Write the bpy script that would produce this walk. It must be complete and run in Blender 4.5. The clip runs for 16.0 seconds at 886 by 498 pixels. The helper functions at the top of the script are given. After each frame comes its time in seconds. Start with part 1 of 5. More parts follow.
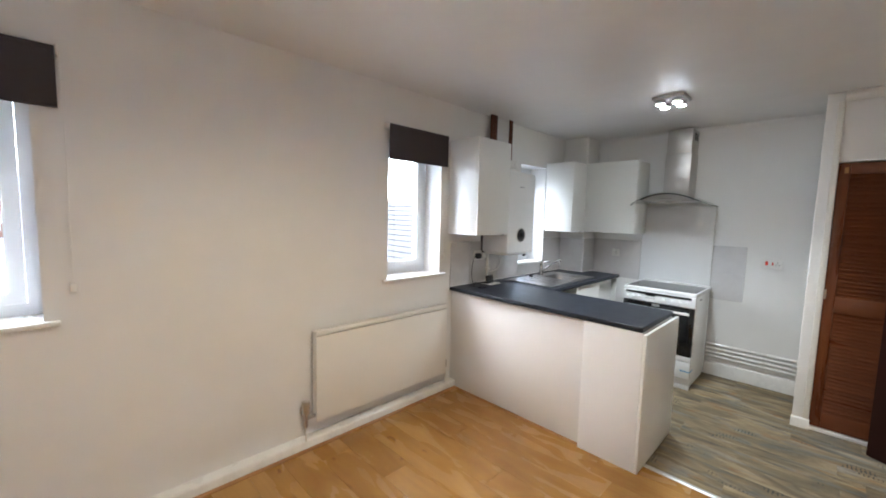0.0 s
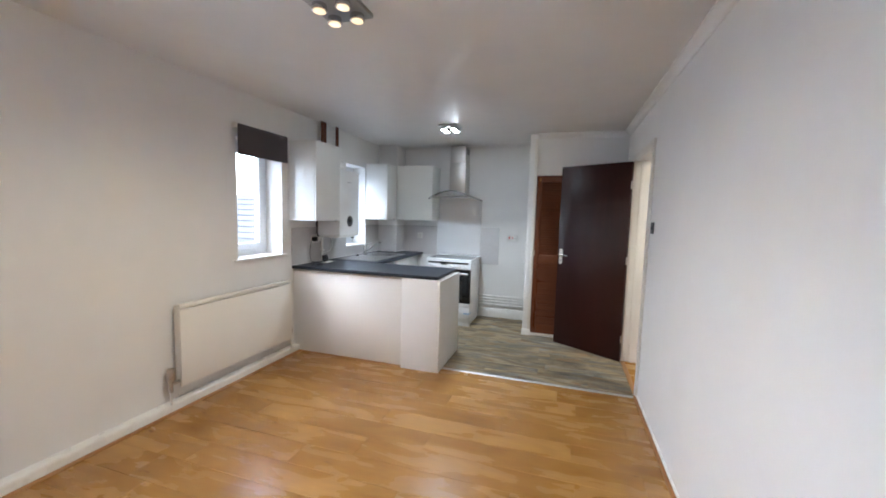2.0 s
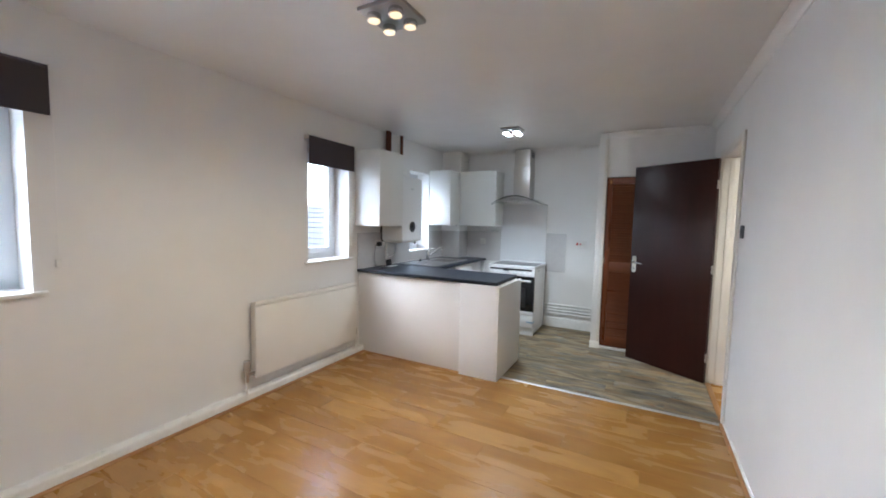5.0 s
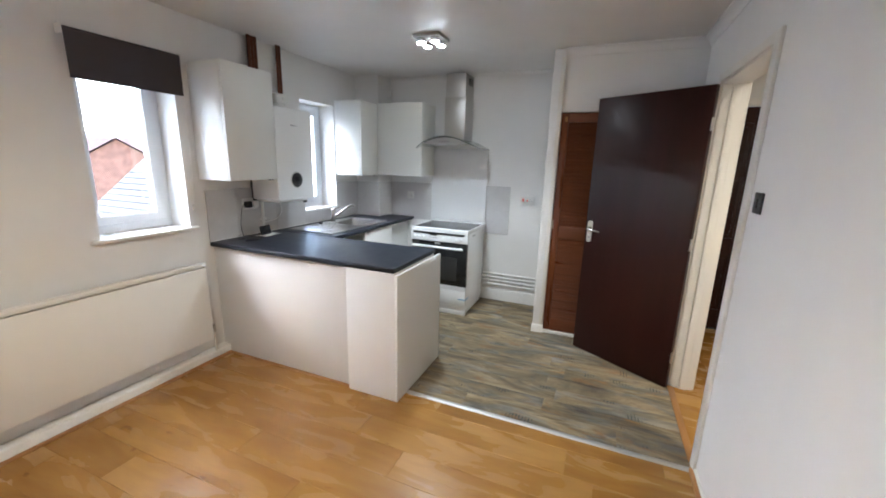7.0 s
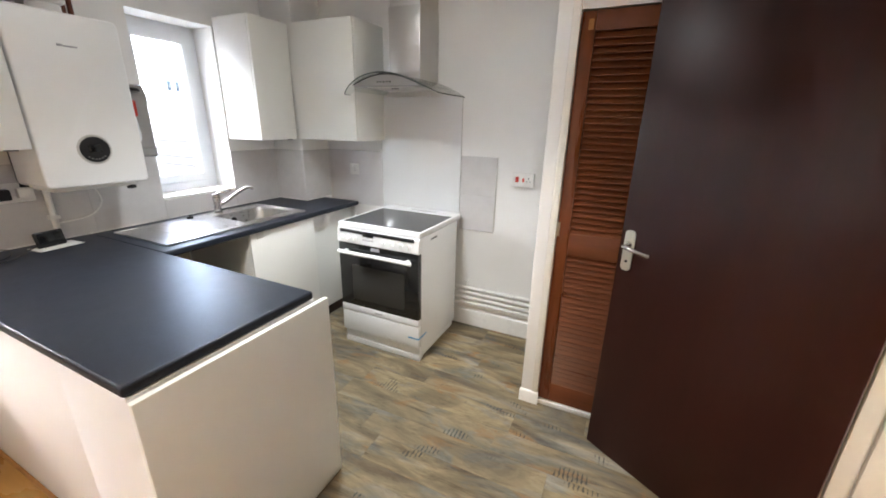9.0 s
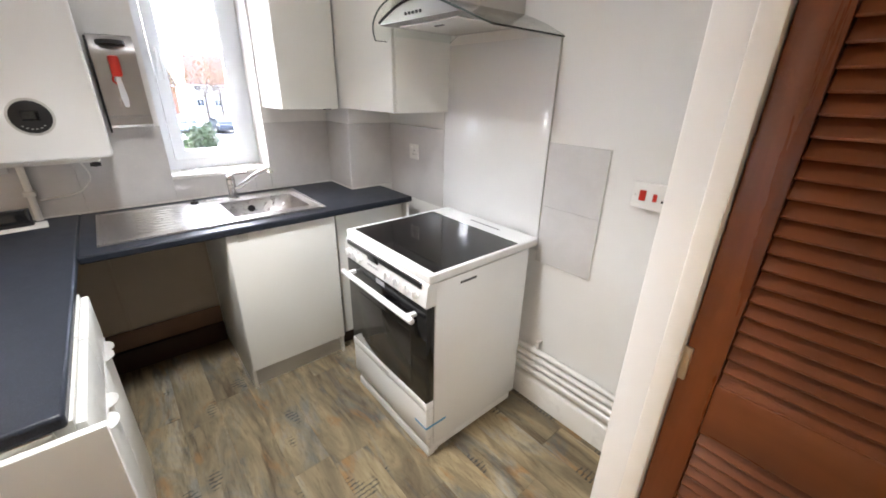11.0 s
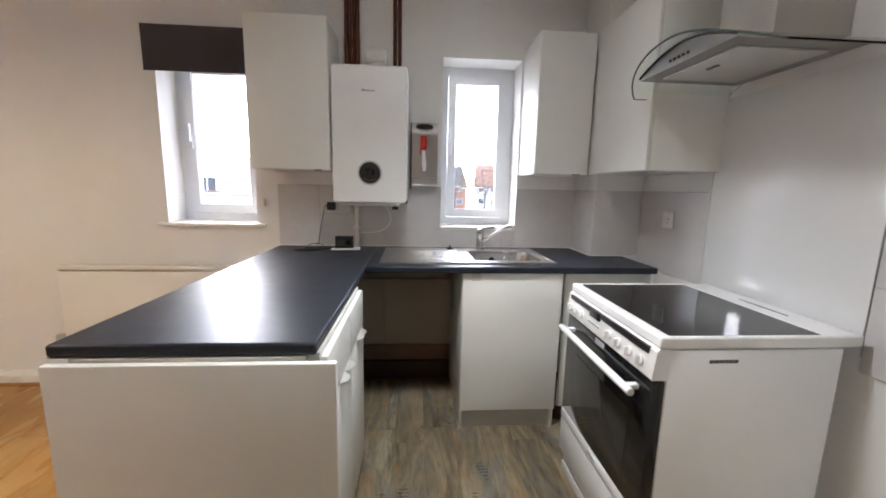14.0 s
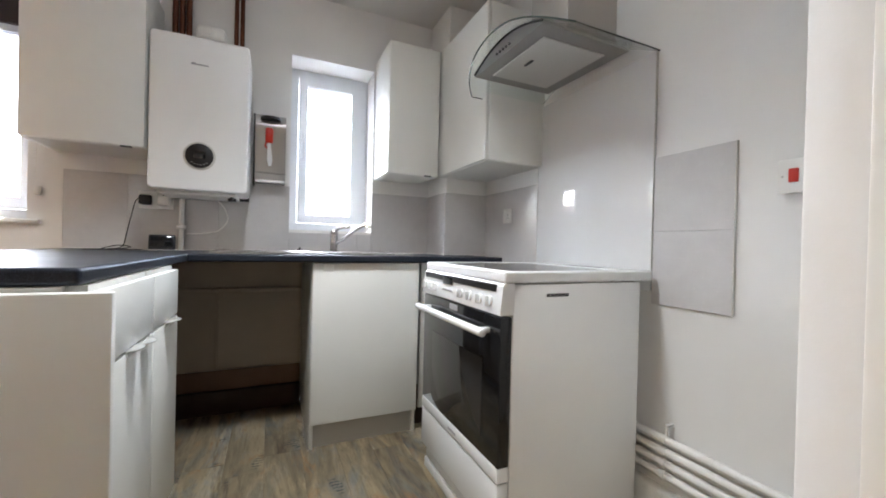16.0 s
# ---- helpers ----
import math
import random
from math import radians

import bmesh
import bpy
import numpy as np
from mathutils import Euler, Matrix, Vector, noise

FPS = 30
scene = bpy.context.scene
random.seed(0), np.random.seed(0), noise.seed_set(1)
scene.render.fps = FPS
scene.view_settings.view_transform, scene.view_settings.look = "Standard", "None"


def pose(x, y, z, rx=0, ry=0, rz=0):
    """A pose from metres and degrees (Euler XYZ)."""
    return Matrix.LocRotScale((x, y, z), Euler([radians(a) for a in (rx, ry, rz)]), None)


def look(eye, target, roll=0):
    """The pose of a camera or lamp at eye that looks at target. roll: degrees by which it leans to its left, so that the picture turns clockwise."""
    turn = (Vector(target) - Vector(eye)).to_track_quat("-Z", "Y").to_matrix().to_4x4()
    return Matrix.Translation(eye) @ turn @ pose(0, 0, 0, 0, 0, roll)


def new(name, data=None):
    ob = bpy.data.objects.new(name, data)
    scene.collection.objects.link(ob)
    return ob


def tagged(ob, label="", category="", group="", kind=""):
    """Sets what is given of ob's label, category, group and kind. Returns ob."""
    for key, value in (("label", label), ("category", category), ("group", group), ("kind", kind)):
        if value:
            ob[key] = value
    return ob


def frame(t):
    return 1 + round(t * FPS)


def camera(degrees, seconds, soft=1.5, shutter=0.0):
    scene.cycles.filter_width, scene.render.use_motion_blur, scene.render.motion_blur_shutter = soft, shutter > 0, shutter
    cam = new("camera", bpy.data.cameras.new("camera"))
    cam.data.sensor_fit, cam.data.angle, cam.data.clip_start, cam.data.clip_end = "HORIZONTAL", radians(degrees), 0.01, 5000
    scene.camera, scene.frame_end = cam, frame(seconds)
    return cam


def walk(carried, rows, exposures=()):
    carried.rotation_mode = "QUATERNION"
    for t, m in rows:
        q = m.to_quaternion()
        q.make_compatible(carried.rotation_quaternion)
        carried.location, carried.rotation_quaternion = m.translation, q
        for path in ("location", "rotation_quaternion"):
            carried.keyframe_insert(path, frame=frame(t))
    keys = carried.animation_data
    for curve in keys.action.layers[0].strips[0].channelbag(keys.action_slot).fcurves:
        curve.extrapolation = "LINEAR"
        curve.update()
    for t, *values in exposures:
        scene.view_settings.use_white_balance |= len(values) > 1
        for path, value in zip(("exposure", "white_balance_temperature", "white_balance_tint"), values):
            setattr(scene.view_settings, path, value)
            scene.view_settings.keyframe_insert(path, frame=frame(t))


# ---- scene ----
cam = camera(98.4, 16.0, 1.8)
PATH = [
    (0, (0.004, 0.002, 1.517), (1.407, 1.415, 1.334), 1.5),
    (0.5, (-0.324, 0.039, 1.508), (1.295, 1.2, 1.333), 1.6),
    (1, (-0.634, -0.089, 1.521), (1.136, 0.827, 1.351), 1.5),
    (1.5, (-0.77, -0.236, 1.525), (1.09, 0.479, 1.345), 1.5),
    (2, (-0.863, -0.335, 1.449), (1.038, 0.26, 1.269), 1.6),
    (2.5, (-0.99, -0.335, 1.227), (0.907, 0.281, 1.085), 1.6),
    (3, (-0.999, -0.301, 1.086), (0.838, 0.488, 1.024), 1.4),
    (5.5, (-0.634, -0.42, 1.484), (1.112, 0.536, 1.284), 1.6),
    (6, (-0.388, -0.394, 1.497), (1.367, 0.499, 1.149), 1.7),
    (6.5, (0.011, -0.426, 1.518), (1.798, 0.373, 1.107), 1.5),
    (7, (0.437, -0.383, 1.52), (2.242, 0.354, 1.076), 1.6),
    (7.5, (0.865, -0.382, 1.498), (2.677, 0.317, 1.022), 1.7),
    (8, (1.293, -0.358, 1.514), (3.097, 0.322, 0.982), 1.7),
    (10.5, (2.925, -0.166, 1.447), (4.301, 1.071, 0.685), 1.2),
    (11, (3.152, -0.151, 1.464), (4.358, 1.249, 0.699), 1.3),
    (11.5, (3.154, -0.136, 1.47), (4.282, 1.344, 0.738), 1.4),
    (12, (3.128, -0.091, 1.467), (4.272, 1.427, 0.846), 1.4),
    (12.5, (3.234, -0.05, 1.493), (4.351, 1.536, 1.006), 1.2),
    (13, (3.199, -0.115, 1.496), (3.892, 1.716, 1.088), 1.0),
    (13.5, (3.195, -0.242, 1.436), (3.468, 1.704, 1.062), 1.1),
    (14, (3.209, -0.186, 1.269), (3.352, 1.784, 0.953), 1.2),
    (14.5, (3.256, -0.163, 1.056), (3.369, 1.823, 0.848), 1.3),
    (15, (3.312, -0.16, 0.975), (3.469, 1.833, 0.911), 1.5),
    (15.5, (3.329, -0.159, 0.948), (3.78, 1.789, 0.924), 1.5),
    (16, (3.272, -0.155, 0.943), (4.092, 1.669, 0.929), 1.4),
]
EXPOSURES = [(0.0, 4.38, 6000, 7), (1.0, 4.5, 5850, 8), (3.0, 4.32, 5550, 6),
             (7.0, 4.45, 5850, 7), (8.0, 4.63, 6200, 8), (10.5, 4.93, 6700, 13),
             (12.5, 4.53, 6550, 12), (14.0, 4.36, 6550, 13), (16.0, 4.58, 6300, 11)]
walk(cam, [(t, look(eye, target, roll)) for t, eye, target, roll in PATH], EXPOSURES)

# ---- light ----
SUN_ELEV, SUN_ROT = radians(50), radians(338)
world = bpy.data.worlds.new("sky")
scene.world = world
world.use_nodes = True
wn = world.node_tree
wn.nodes.clear()
w_out = wn.nodes.new("ShaderNodeOutputWorld")
w_bg = wn.nodes.new("ShaderNodeBackground")
w_sky = wn.nodes.new("ShaderNodeTexSky")
w_sky.sky_type, w_sky.sun_disc = "NISHITA", False
w_sky.sun_elevation, w_sky.sun_rotation = SUN_ELEV, SUN_ROT
w_sky.air_density, w_sky.dust_density, w_sky.ozone_density = 1.0, 2.0, 1.0
w_bg.inputs["Strength"].default_value = 0.15
w_hsv = wn.nodes.new("ShaderNodeHueSaturation")
w_hsv.inputs["Saturation"].default_value = 0.9
wn.links.new(w_sky.outputs[0], w_hsv.inputs["Color"])
wn.links.new(w_hsv.outputs[0], w_bg.inputs["Color"])
wn.links.new(w_bg.outputs[0], w_out.inputs["Surface"])
sun_data = bpy.data.lights.new("sun", "SUN")
sun_data.energy, sun_data.angle, sun_data.color = 0.6, radians(90), (0.93, 0.97, 1.0)
sun = new("sun", sun_data)
sun.matrix_basis = look((math.sin(SUN_ROT) * math.cos(SUN_ELEV), math.cos(SUN_ROT) * math.cos(SUN_ELEV), math.sin(SUN_ELEV)), (0, 0, 0))
LAMP_WARM, LAMP_COOL, LAMP_HALL_FILL = 0.065, 7.6, 17.0
SPOT_WARM, SPOT_COOL, SPOT_HALL_FILL = 4.3, 5.0, 3.2

# ---- materials ----
def mat(name, base=(0.8, 0.8, 0.8), rough=0.5, metal=0.0, spec=0.5):
    m = bpy.data.materials.new(name)
    m.use_nodes = True
    b = m.node_tree.nodes["Principled BSDF"]
    b.inputs["Base Color"].default_value = (*base, 1)
    b.inputs["Roughness"].default_value = rough
    b.inputs["Metallic"].default_value = metal
    b.inputs["Specular IOR Level"].default_value = spec
    return m


def nd(m, kind, **kw):
    n = m.node_tree.nodes.new(kind)
    for k, v in kw.items():
        if k in n.inputs:
            n.inputs[k].default_value = v
    return n


def ln(m, a, b):
    m.node_tree.links.new(a, b)


def bsdf(m):
    return m.node_tree.nodes["Principled BSDF"]


def coords(m, scale=(1, 1, 1), per_object=False, kind="Object"):
    """Object coordinates in metres, stretched, and moved at random for each piece."""
    tc, mp = nd(m, "ShaderNodeTexCoord"), nd(m, "ShaderNodeMapping")
    mp.inputs["Scale"].default_value = scale
    ln(m, tc.outputs[kind], mp.inputs["Vector"])
    if per_object:
        oi, mul, cmb = nd(m, "ShaderNodeObjectInfo"), nd(m, "ShaderNodeMath"), nd(m, "ShaderNodeCombineXYZ")
        mul.operation = "MULTIPLY"
        mul.inputs[1].default_value = 137.0
        ln(m, oi.outputs["Random"], mul.inputs[0])
        for i in range(3):
            ln(m, mul.outputs[0], cmb.inputs[i])
        ln(m, cmb.outputs[0], mp.inputs["Location"])
    return mp.outputs[0]


def noise_tex(m, vec, scale, detail=4.0, rough=0.55, distort=0.0):
    n = nd(m, "ShaderNodeTexNoise")
    n.inputs["Scale"].default_value, n.inputs["Detail"].default_value = scale, detail
    n.inputs["Roughness"].default_value, n.inputs["Distortion"].default_value = rough, distort
    ln(m, vec, n.inputs["Vector"])
    return n.outputs["Fac"]


def ramp(m, fac, stops):
    r = nd(m, "ShaderNodeValToRGB")
    el = r.color_ramp.elements
    while len(el) < len(stops):
        el.new(0.5)
    for e, (p, c) in zip(el, stops):
        e.position, e.color = p, (*c, 1) if len(c) == 3 else c
    ln(m, fac, r.inputs["Fac"])
    return r.outputs["Color"]


def mix(m, fac, a, b, blend="MIX"):
    n = nd(m, "ShaderNodeMix")
    n.data_type, n.blend_type = "RGBA", blend
    if isinstance(fac, (int, float)):
        n.inputs[0].default_value = fac
    else:
        ln(m, fac, n.inputs[0])
    for sock, v in ((n.inputs[6], a), (n.inputs[7], b)):
        if isinstance(v, tuple):
            sock.default_value = (*v, 1)
        else:
            ln(m, v, sock)
    return n.outputs[2]


def span(m, fac, lo, hi, a=0.0, b=1.0):
    n = nd(m, "ShaderNodeMapRange")
    for k, v in zip((1, 2, 3, 4), (lo, hi, a, b)):
        n.inputs[k].default_value = v
    ln(m, fac, n.inputs[0])
    return n.outputs[0]


def bump(m, height, strength=0.2, dist=0.002):
    n = nd(m, "ShaderNodeBump")
    n.inputs["Strength"].default_value, n.inputs["Distance"].default_value = strength, dist
    ln(m, height, n.inputs["Height"])
    ln(m, n.outputs[0], bsdf(m).inputs["Normal"])


def painted(name, base, rough=0.5, grain=220, relief=0.12, blotch=0.04, spec=0.4, wave=0.0):
    """Painted or coated surface: faint blotches, a fine grain and uneven sheen."""
    m = mat(name, base, rough, 0, spec)
    v = coords(m)
    big, fine = noise_tex(m, v, 2.3, 3), noise_tex(m, v, grain, 2)
    dark = tuple(max(0, c * (1 - 2 * blotch)) for c in base)
    ln(m, mix(m, span(m, big, 0.35, 0.65), dark, base), bsdf(m).inputs["Base Color"])
    ln(m, span(m, noise_tex(m, v, 9, 3), 0.3, 0.7, rough * 0.92, rough * 1.08), bsdf(m).inputs["Roughness"])
    h = fine
    if wave:
        ad = nd(m, "ShaderNodeMath")
        ad.operation = "MULTIPLY_ADD"
        ln(m, noise_tex(m, v, 5, 2), ad.inputs[0])
        ad.inputs[1].default_value = wave
        ln(m, fine, ad.inputs[2])
        h = ad.outputs[0]
    bump(m, h, relief, 0.002)
    return m


M_WALL = painted("wall_paint", (0.80, 0.79, 0.77), 0.5, 160, 0.05, 0.015, 0.35, 3.0)
M_CEIL = painted("ceiling_paint", (0.73, 0.72, 0.70), 0.42, 120, 0.05, 0.02, 0.45, 6.0)
M_GLOSS = painted("gloss_white_paint", (0.80, 0.79, 0.76), 0.28, 60, 0.02, 0.02, 0.5, 1.0)
M_CAB = painted("cabinet_white", (0.79, 0.79, 0.755), 0.40, 300, 0.02, 0.01, 0.5)
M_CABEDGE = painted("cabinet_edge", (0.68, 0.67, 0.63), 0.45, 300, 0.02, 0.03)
M_PLINTH = painted("grey_plinth_board", (0.54, 0.53, 0.50), 0.45, 300, 0.02, 0.03)
M_UPVC = painted("white_upvc", (0.82, 0.85, 0.89), 0.25, 80, 0.01, 0.01)
M_ENAMEL = painted("white_enamel", (0.82, 0.83, 0.83), 0.22, 80, 0.01, 0.005)
M_BOILER = painted("boiler_enamel", (0.80, 0.80, 0.79), 0.36, 80, 0.004, 0.005)
M_RAD = painted("radiator_enamel", (0.80, 0.78, 0.73), 0.34, 90, 0.004, 0.01)
M_PLAST = painted("white_plastic", (0.80, 0.79, 0.76), 0.3, 90, 0.01, 0.01)
M_BLACKPL = painted("black_plastic", (0.015, 0.015, 0.017), 0.35, 200, 0.03, 0.2)
M_DARKGREY = painted("dark_grey_plastic", (0.06, 0.06, 0.065), 0.4, 200, 0.03, 0.1)
M_RED = painted("red_plastic", (0.60, 0.035, 0.02), 0.3, 100, 0.02, 0.05)
M_BLUE = painted("blue_tape", (0.08, 0.35, 0.62), 0.4, 100, 0.02, 0.05)
M_GREYBAR = painted("grey_print", (0.35, 0.35, 0.36), 0.4, 100, 0.0, 0.02)
M_PAPER = painted("white_paper", (0.82, 0.81, 0.78), 0.8, 200, 0.05, 0.02)
# Stain of the recess floor box; also the dark of two shaded gaps.
M_BOXDARK = painted("stained_and_shade_board", (0.060, 0.028, 0.02), 0.6, 60, 0.2, 0.3)
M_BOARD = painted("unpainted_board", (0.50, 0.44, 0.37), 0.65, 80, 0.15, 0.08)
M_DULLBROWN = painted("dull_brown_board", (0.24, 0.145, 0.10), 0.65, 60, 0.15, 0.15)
M_SEAM = painted("brown_floor_seam", (0.11, 0.085, 0.055), 0.7, 80, 0.1, 0.1)
M_LINT = painted("door_frame_paint", (0.78, 0.755, 0.70), 0.35, 50, 0.025, 0.03, 0.5, 1.5)
M_PANELWHITE = painted("gloss_splash_panel", (0.79, 0.795, 0.80), 0.05, 60, 0.0, 0.01, 0.9)
bsdf(M_PANELWHITE).inputs["Coat Weight"].default_value = 0.4
bsdf(M_PANELWHITE).inputs["Coat Roughness"].default_value = 0.03


def metal(name, base, rough, stretch=(1, 1, 1), scale=120.0, relief=0.006):
    m = mat(name, base, rough, 1.0)
    v = coords(m, stretch)
    n = noise_tex(m, v, scale, 3)
    ln(m, span(m, n, 0.3, 0.7, rough * 0.9, rough * 1.12), bsdf(m).inputs["Roughness"])
    bump(m, n, relief, 0.001)
    return m


M_STEEL = metal("brushed_steel", (0.54, 0.52, 0.49), 0.40, (1, 1, 14), 60)
M_STEELDARK = metal("dark_brushed_steel", (0.40, 0.39, 0.38), 0.36, (14, 14, 1), 60)
M_SINK = metal("sink_steel", (0.46, 0.455, 0.45), 0.29, (1, 14, 1), 40, 0.0015)
M_CHROME = metal("chrome", (0.60, 0.60, 0.60), 0.13, (1, 1, 1), 120, 0.0)
M_BRASS = metal("satin_plate", (0.62, 0.58, 0.50), 0.38, (1, 1, 1), 200, 0.0)
M_NICKEL = metal("satin_nickel", (0.55, 0.53, 0.50), 0.3)
M_PALEMETAL = metal("pale_satin_metal", (0.66, 0.65, 0.62), 0.55)
M_COPPER = metal("tarnished_copper", (0.13, 0.052, 0.032), 0.45)


def wood(name, dark, mid, light, along, rough, spec=0.5, grain=1.0, knots=0.0, relief=0.08, per_object=True, fine=9.0, streak=0.22):
    """Timber with long grain along one axis: streaks, cathedral figure and fine pores."""
    m = mat(name, mid, rough, 0, spec)
    st = [9.0, 9.0, 9.0]
    st[along] = 0.9
    v = coords(m, tuple(s * grain for s in st), per_object)
    a = noise_tex(m, v, 1.2, 6, 0.62, 0.5)
    b = noise_tex(m, v, fine, 4, 0.6, 0.2)
    col = ramp(m, a, ((0.28, dark), (0.5, mid), (0.74, light)))
    col = mix(m, span(m, b, 0.42, 0.70, 0, streak), col, dark)
    oi = nd(m, "ShaderNodeObjectInfo")
    col = mix(m, span(m, oi.outputs["Random"], 0, 1, 0.0, 0.7), col, mix(m, 0.5, col, dark))
    if knots:
        v2 = coords(m, (5, 5, 5), per_object)
        k = noise_tex(m, v2, 1.0, 2)
        col = mix(m, span(m, k, 0.70, 0.78, 0, knots), col, dark)
    ln(m, col, bsdf(m).inputs["Base Color"])
    ln(m, span(m, a, 0.3, 0.7, rough - 0.04, rough + 0.06), bsdf(m).inputs["Roughness"])
    bump(m, b, relief, 0.0012)
    return m


def laminate(name):
    """Honey oak laminate board: soft drifting figure, a faint grain and small dark knots."""
    m = mat(name, (0.42, 0.22, 0.054), 0.26, 0, 0.5)
    soft = noise_tex(m, coords(m, (5.5, 1.5, 5.5), True), 1.4, 3, 0.5, 0.5)
    grain = noise_tex(m, coords(m, (30, 2.2, 30), True), 2.0, 5, 0.6, 0.3)
    fleck = noise_tex(m, coords(m, (16, 7, 16), True), 1.0, 2, 0.5)
    col = ramp(m, soft, ((0.28, (0.285, 0.138, 0.032)), (0.5, (0.38, 0.196, 0.047)), (0.74, (0.475, 0.265, 0.073))))
    col = mix(m, span(m, grain, 0.45, 0.72, 0, 0.22), col, (0.25, 0.115, 0.026))
    col = mix(m, span(m, fleck, 0.72, 0.78, 0, 0.7), col, (0.16, 0.065, 0.016))
    oi = nd(m, "ShaderNodeObjectInfo")
    col = mix(m, span(m, oi.outputs["Random"], 0, 1, 0.0, 0.45), col, mix(m, 0.5, col, (0.27, 0.125, 0.030)))
    ln(m, col, bsdf(m).inputs["Base Color"])
    ln(m, span(m, soft, 0.3, 0.7, 0.22, 0.31), bsdf(m).inputs["Roughness"])
    bump(m, grain, 0.012, 0.0012)
    return m


M_LAM = laminate("oak_laminate")
M_LAMTRIM = wood("oak_beading", (0.24, 0.11, 0.03), (0.36, 0.17, 0.05), (0.44, 0.23, 0.08), 0, 0.35, 0.5, 0.8)
M_LOUVRE = wood("stained_pine", (0.095, 0.024, 0.0065), (0.14, 0.037, 0.010), (0.18, 0.051, 0.0135), 1, 0.30, 0.5, 1.2, 0.0, 0.05, True, 9.0, 0.10)
M_LOUVRE_V = wood("stained_pine_upright", (0.085, 0.020, 0.005), (0.17, 0.043, 0.010), (0.235, 0.066, 0.016), 2, 0.28, 0.5, 1.2)
M_DOOR = wood("dark_mahogany_veneer", (0.016, 0.0032, 0.0022), (0.026, 0.0052, 0.0034), (0.034, 0.0072, 0.0046), 2, 0.34, 0.25, 0.6, 0.0, 0.004, False)


def vinyl(name):
    """Weathered-timber vinyl plank: tan, brown and slate blue patches, with stencilled dark marks."""
    m = mat(name, (0.3, 0.27, 0.22), 0.6, 0, 0.10)
    v = coords(m, (5.0, 1.2, 5.0), True)
    a = noise_tex(m, v, 1.5, 6, 0.62, 0.9)
    patch = noise_tex(m, coords(m, (4.2, 1.5, 4.2), True), 1.6, 5, 0.62, 0.9)
    rust = noise_tex(m, coords(m, (5.5, 2.0, 5.5), True), 1.9, 5, 0.64, 0.7)
    worn = noise_tex(m, coords(m, (7.0, 0.8, 7.0), True), 2.4, 6, 0.68, 0.5)
    fine = noise_tex(m, coords(m, (6, 1.0, 6), True), 12, 6, 0.75)
    tan = ramp(m, a, ((0.28, (0.097, 0.072, 0.046)), (0.44, (0.220, 0.172, 0.107)), (0.58, (0.352, 0.280, 0.169)), (0.74, (0.484, 0.405, 0.273))))
    blue = ramp(m, a, ((0.30, (0.060, 0.066, 0.068)), (0.5, (0.155, 0.170, 0.173)), (0.70, (0.34, 0.345, 0.33))))
    col = mix(m, span(m, patch, 0.48, 0.62, 0, 0.70), tan, blue)
    col = mix(m, span(m, rust, 0.57, 0.68, 0, 0.6), col, (0.333, 0.160, 0.049))
    oi = nd(m, "ShaderNodeObjectInfo")
    col = mix(m, span(m, oi.outputs["Random"], 0, 1, 0, 0.6), col, mix(m, 0.6, col, (0.15, 0.126, 0.094)))
    col = mix(m, span(m, worn, 0.56, 0.70, 0, 0.75), col, (0.055, 0.040, 0.026))
    col = mix(m, span(m, fine, 0.52, 0.70, 0, 0.45), col, (0.075, 0.055, 0.034))
    wv = nd(m, "ShaderNodeTexWave")
    wv.bands_direction = "Y"
    wv.inputs["Scale"].default_value, wv.inputs["Distortion"].default_value = 16.0, 3.0
    wv.inputs["Detail"].default_value, wv.inputs["Detail Scale"].default_value = 3.0, 6.0
    ln(m, coords(m, (0.8, 1, 1), True), wv.inputs["Vector"])
    mask = noise_tex(m, coords(m, (4.5, 3.0, 1), True), 1.6, 1.0)
    mm = nd(m, "ShaderNodeMath")
    mm.operation = "MULTIPLY"
    ln(m, span(m, wv.outputs["Fac"], 0.72, 0.86), mm.inputs[0])
    ln(m, span(m, mask, 0.645, 0.68, 0, 0.75), mm.inputs[1])
    col = mix(m, mm.outputs[0], col, (0.030, 0.040, 0.046))
    ln(m, col, bsdf(m).inputs["Base Color"])
    ln(m, span(m, a, 0.3, 0.7, 0.60, 0.72), bsdf(m).inputs["Roughness"])
    bump(m, fine, 0.12, 0.0012)
    return m


M_VINYL = vinyl("weathered_vinyl_plank")


def worktop_material():
    m = mat("black_worktop_laminate", (0.012, 0.013, 0.016), 0.3, 0, 0.25)
    v = coords(m)
    f = noise_tex(m, v, 420, 2, 0.6)
    g = noise_tex(m, v, 16, 5, 0.65)
    col = ramp(m, f, ((0.3, (0.010, 0.0125, 0.019)), (0.6, (0.018, 0.023, 0.035)), (0.8, (0.042, 0.050, 0.066))))
    col = mix(m, span(m, g, 0.5, 0.8, 0, 0.35), col, (0.022, 0.025, 0.031))
    ln(m, col, bsdf(m).inputs["Base Color"])
    ln(m, span(m, g, 0.3, 0.7, 0.37, 0.42), bsdf(m).inputs["Roughness"])
    bump(m, f, 0.02, 0.0008)
    return m


M_TOP = worktop_material()


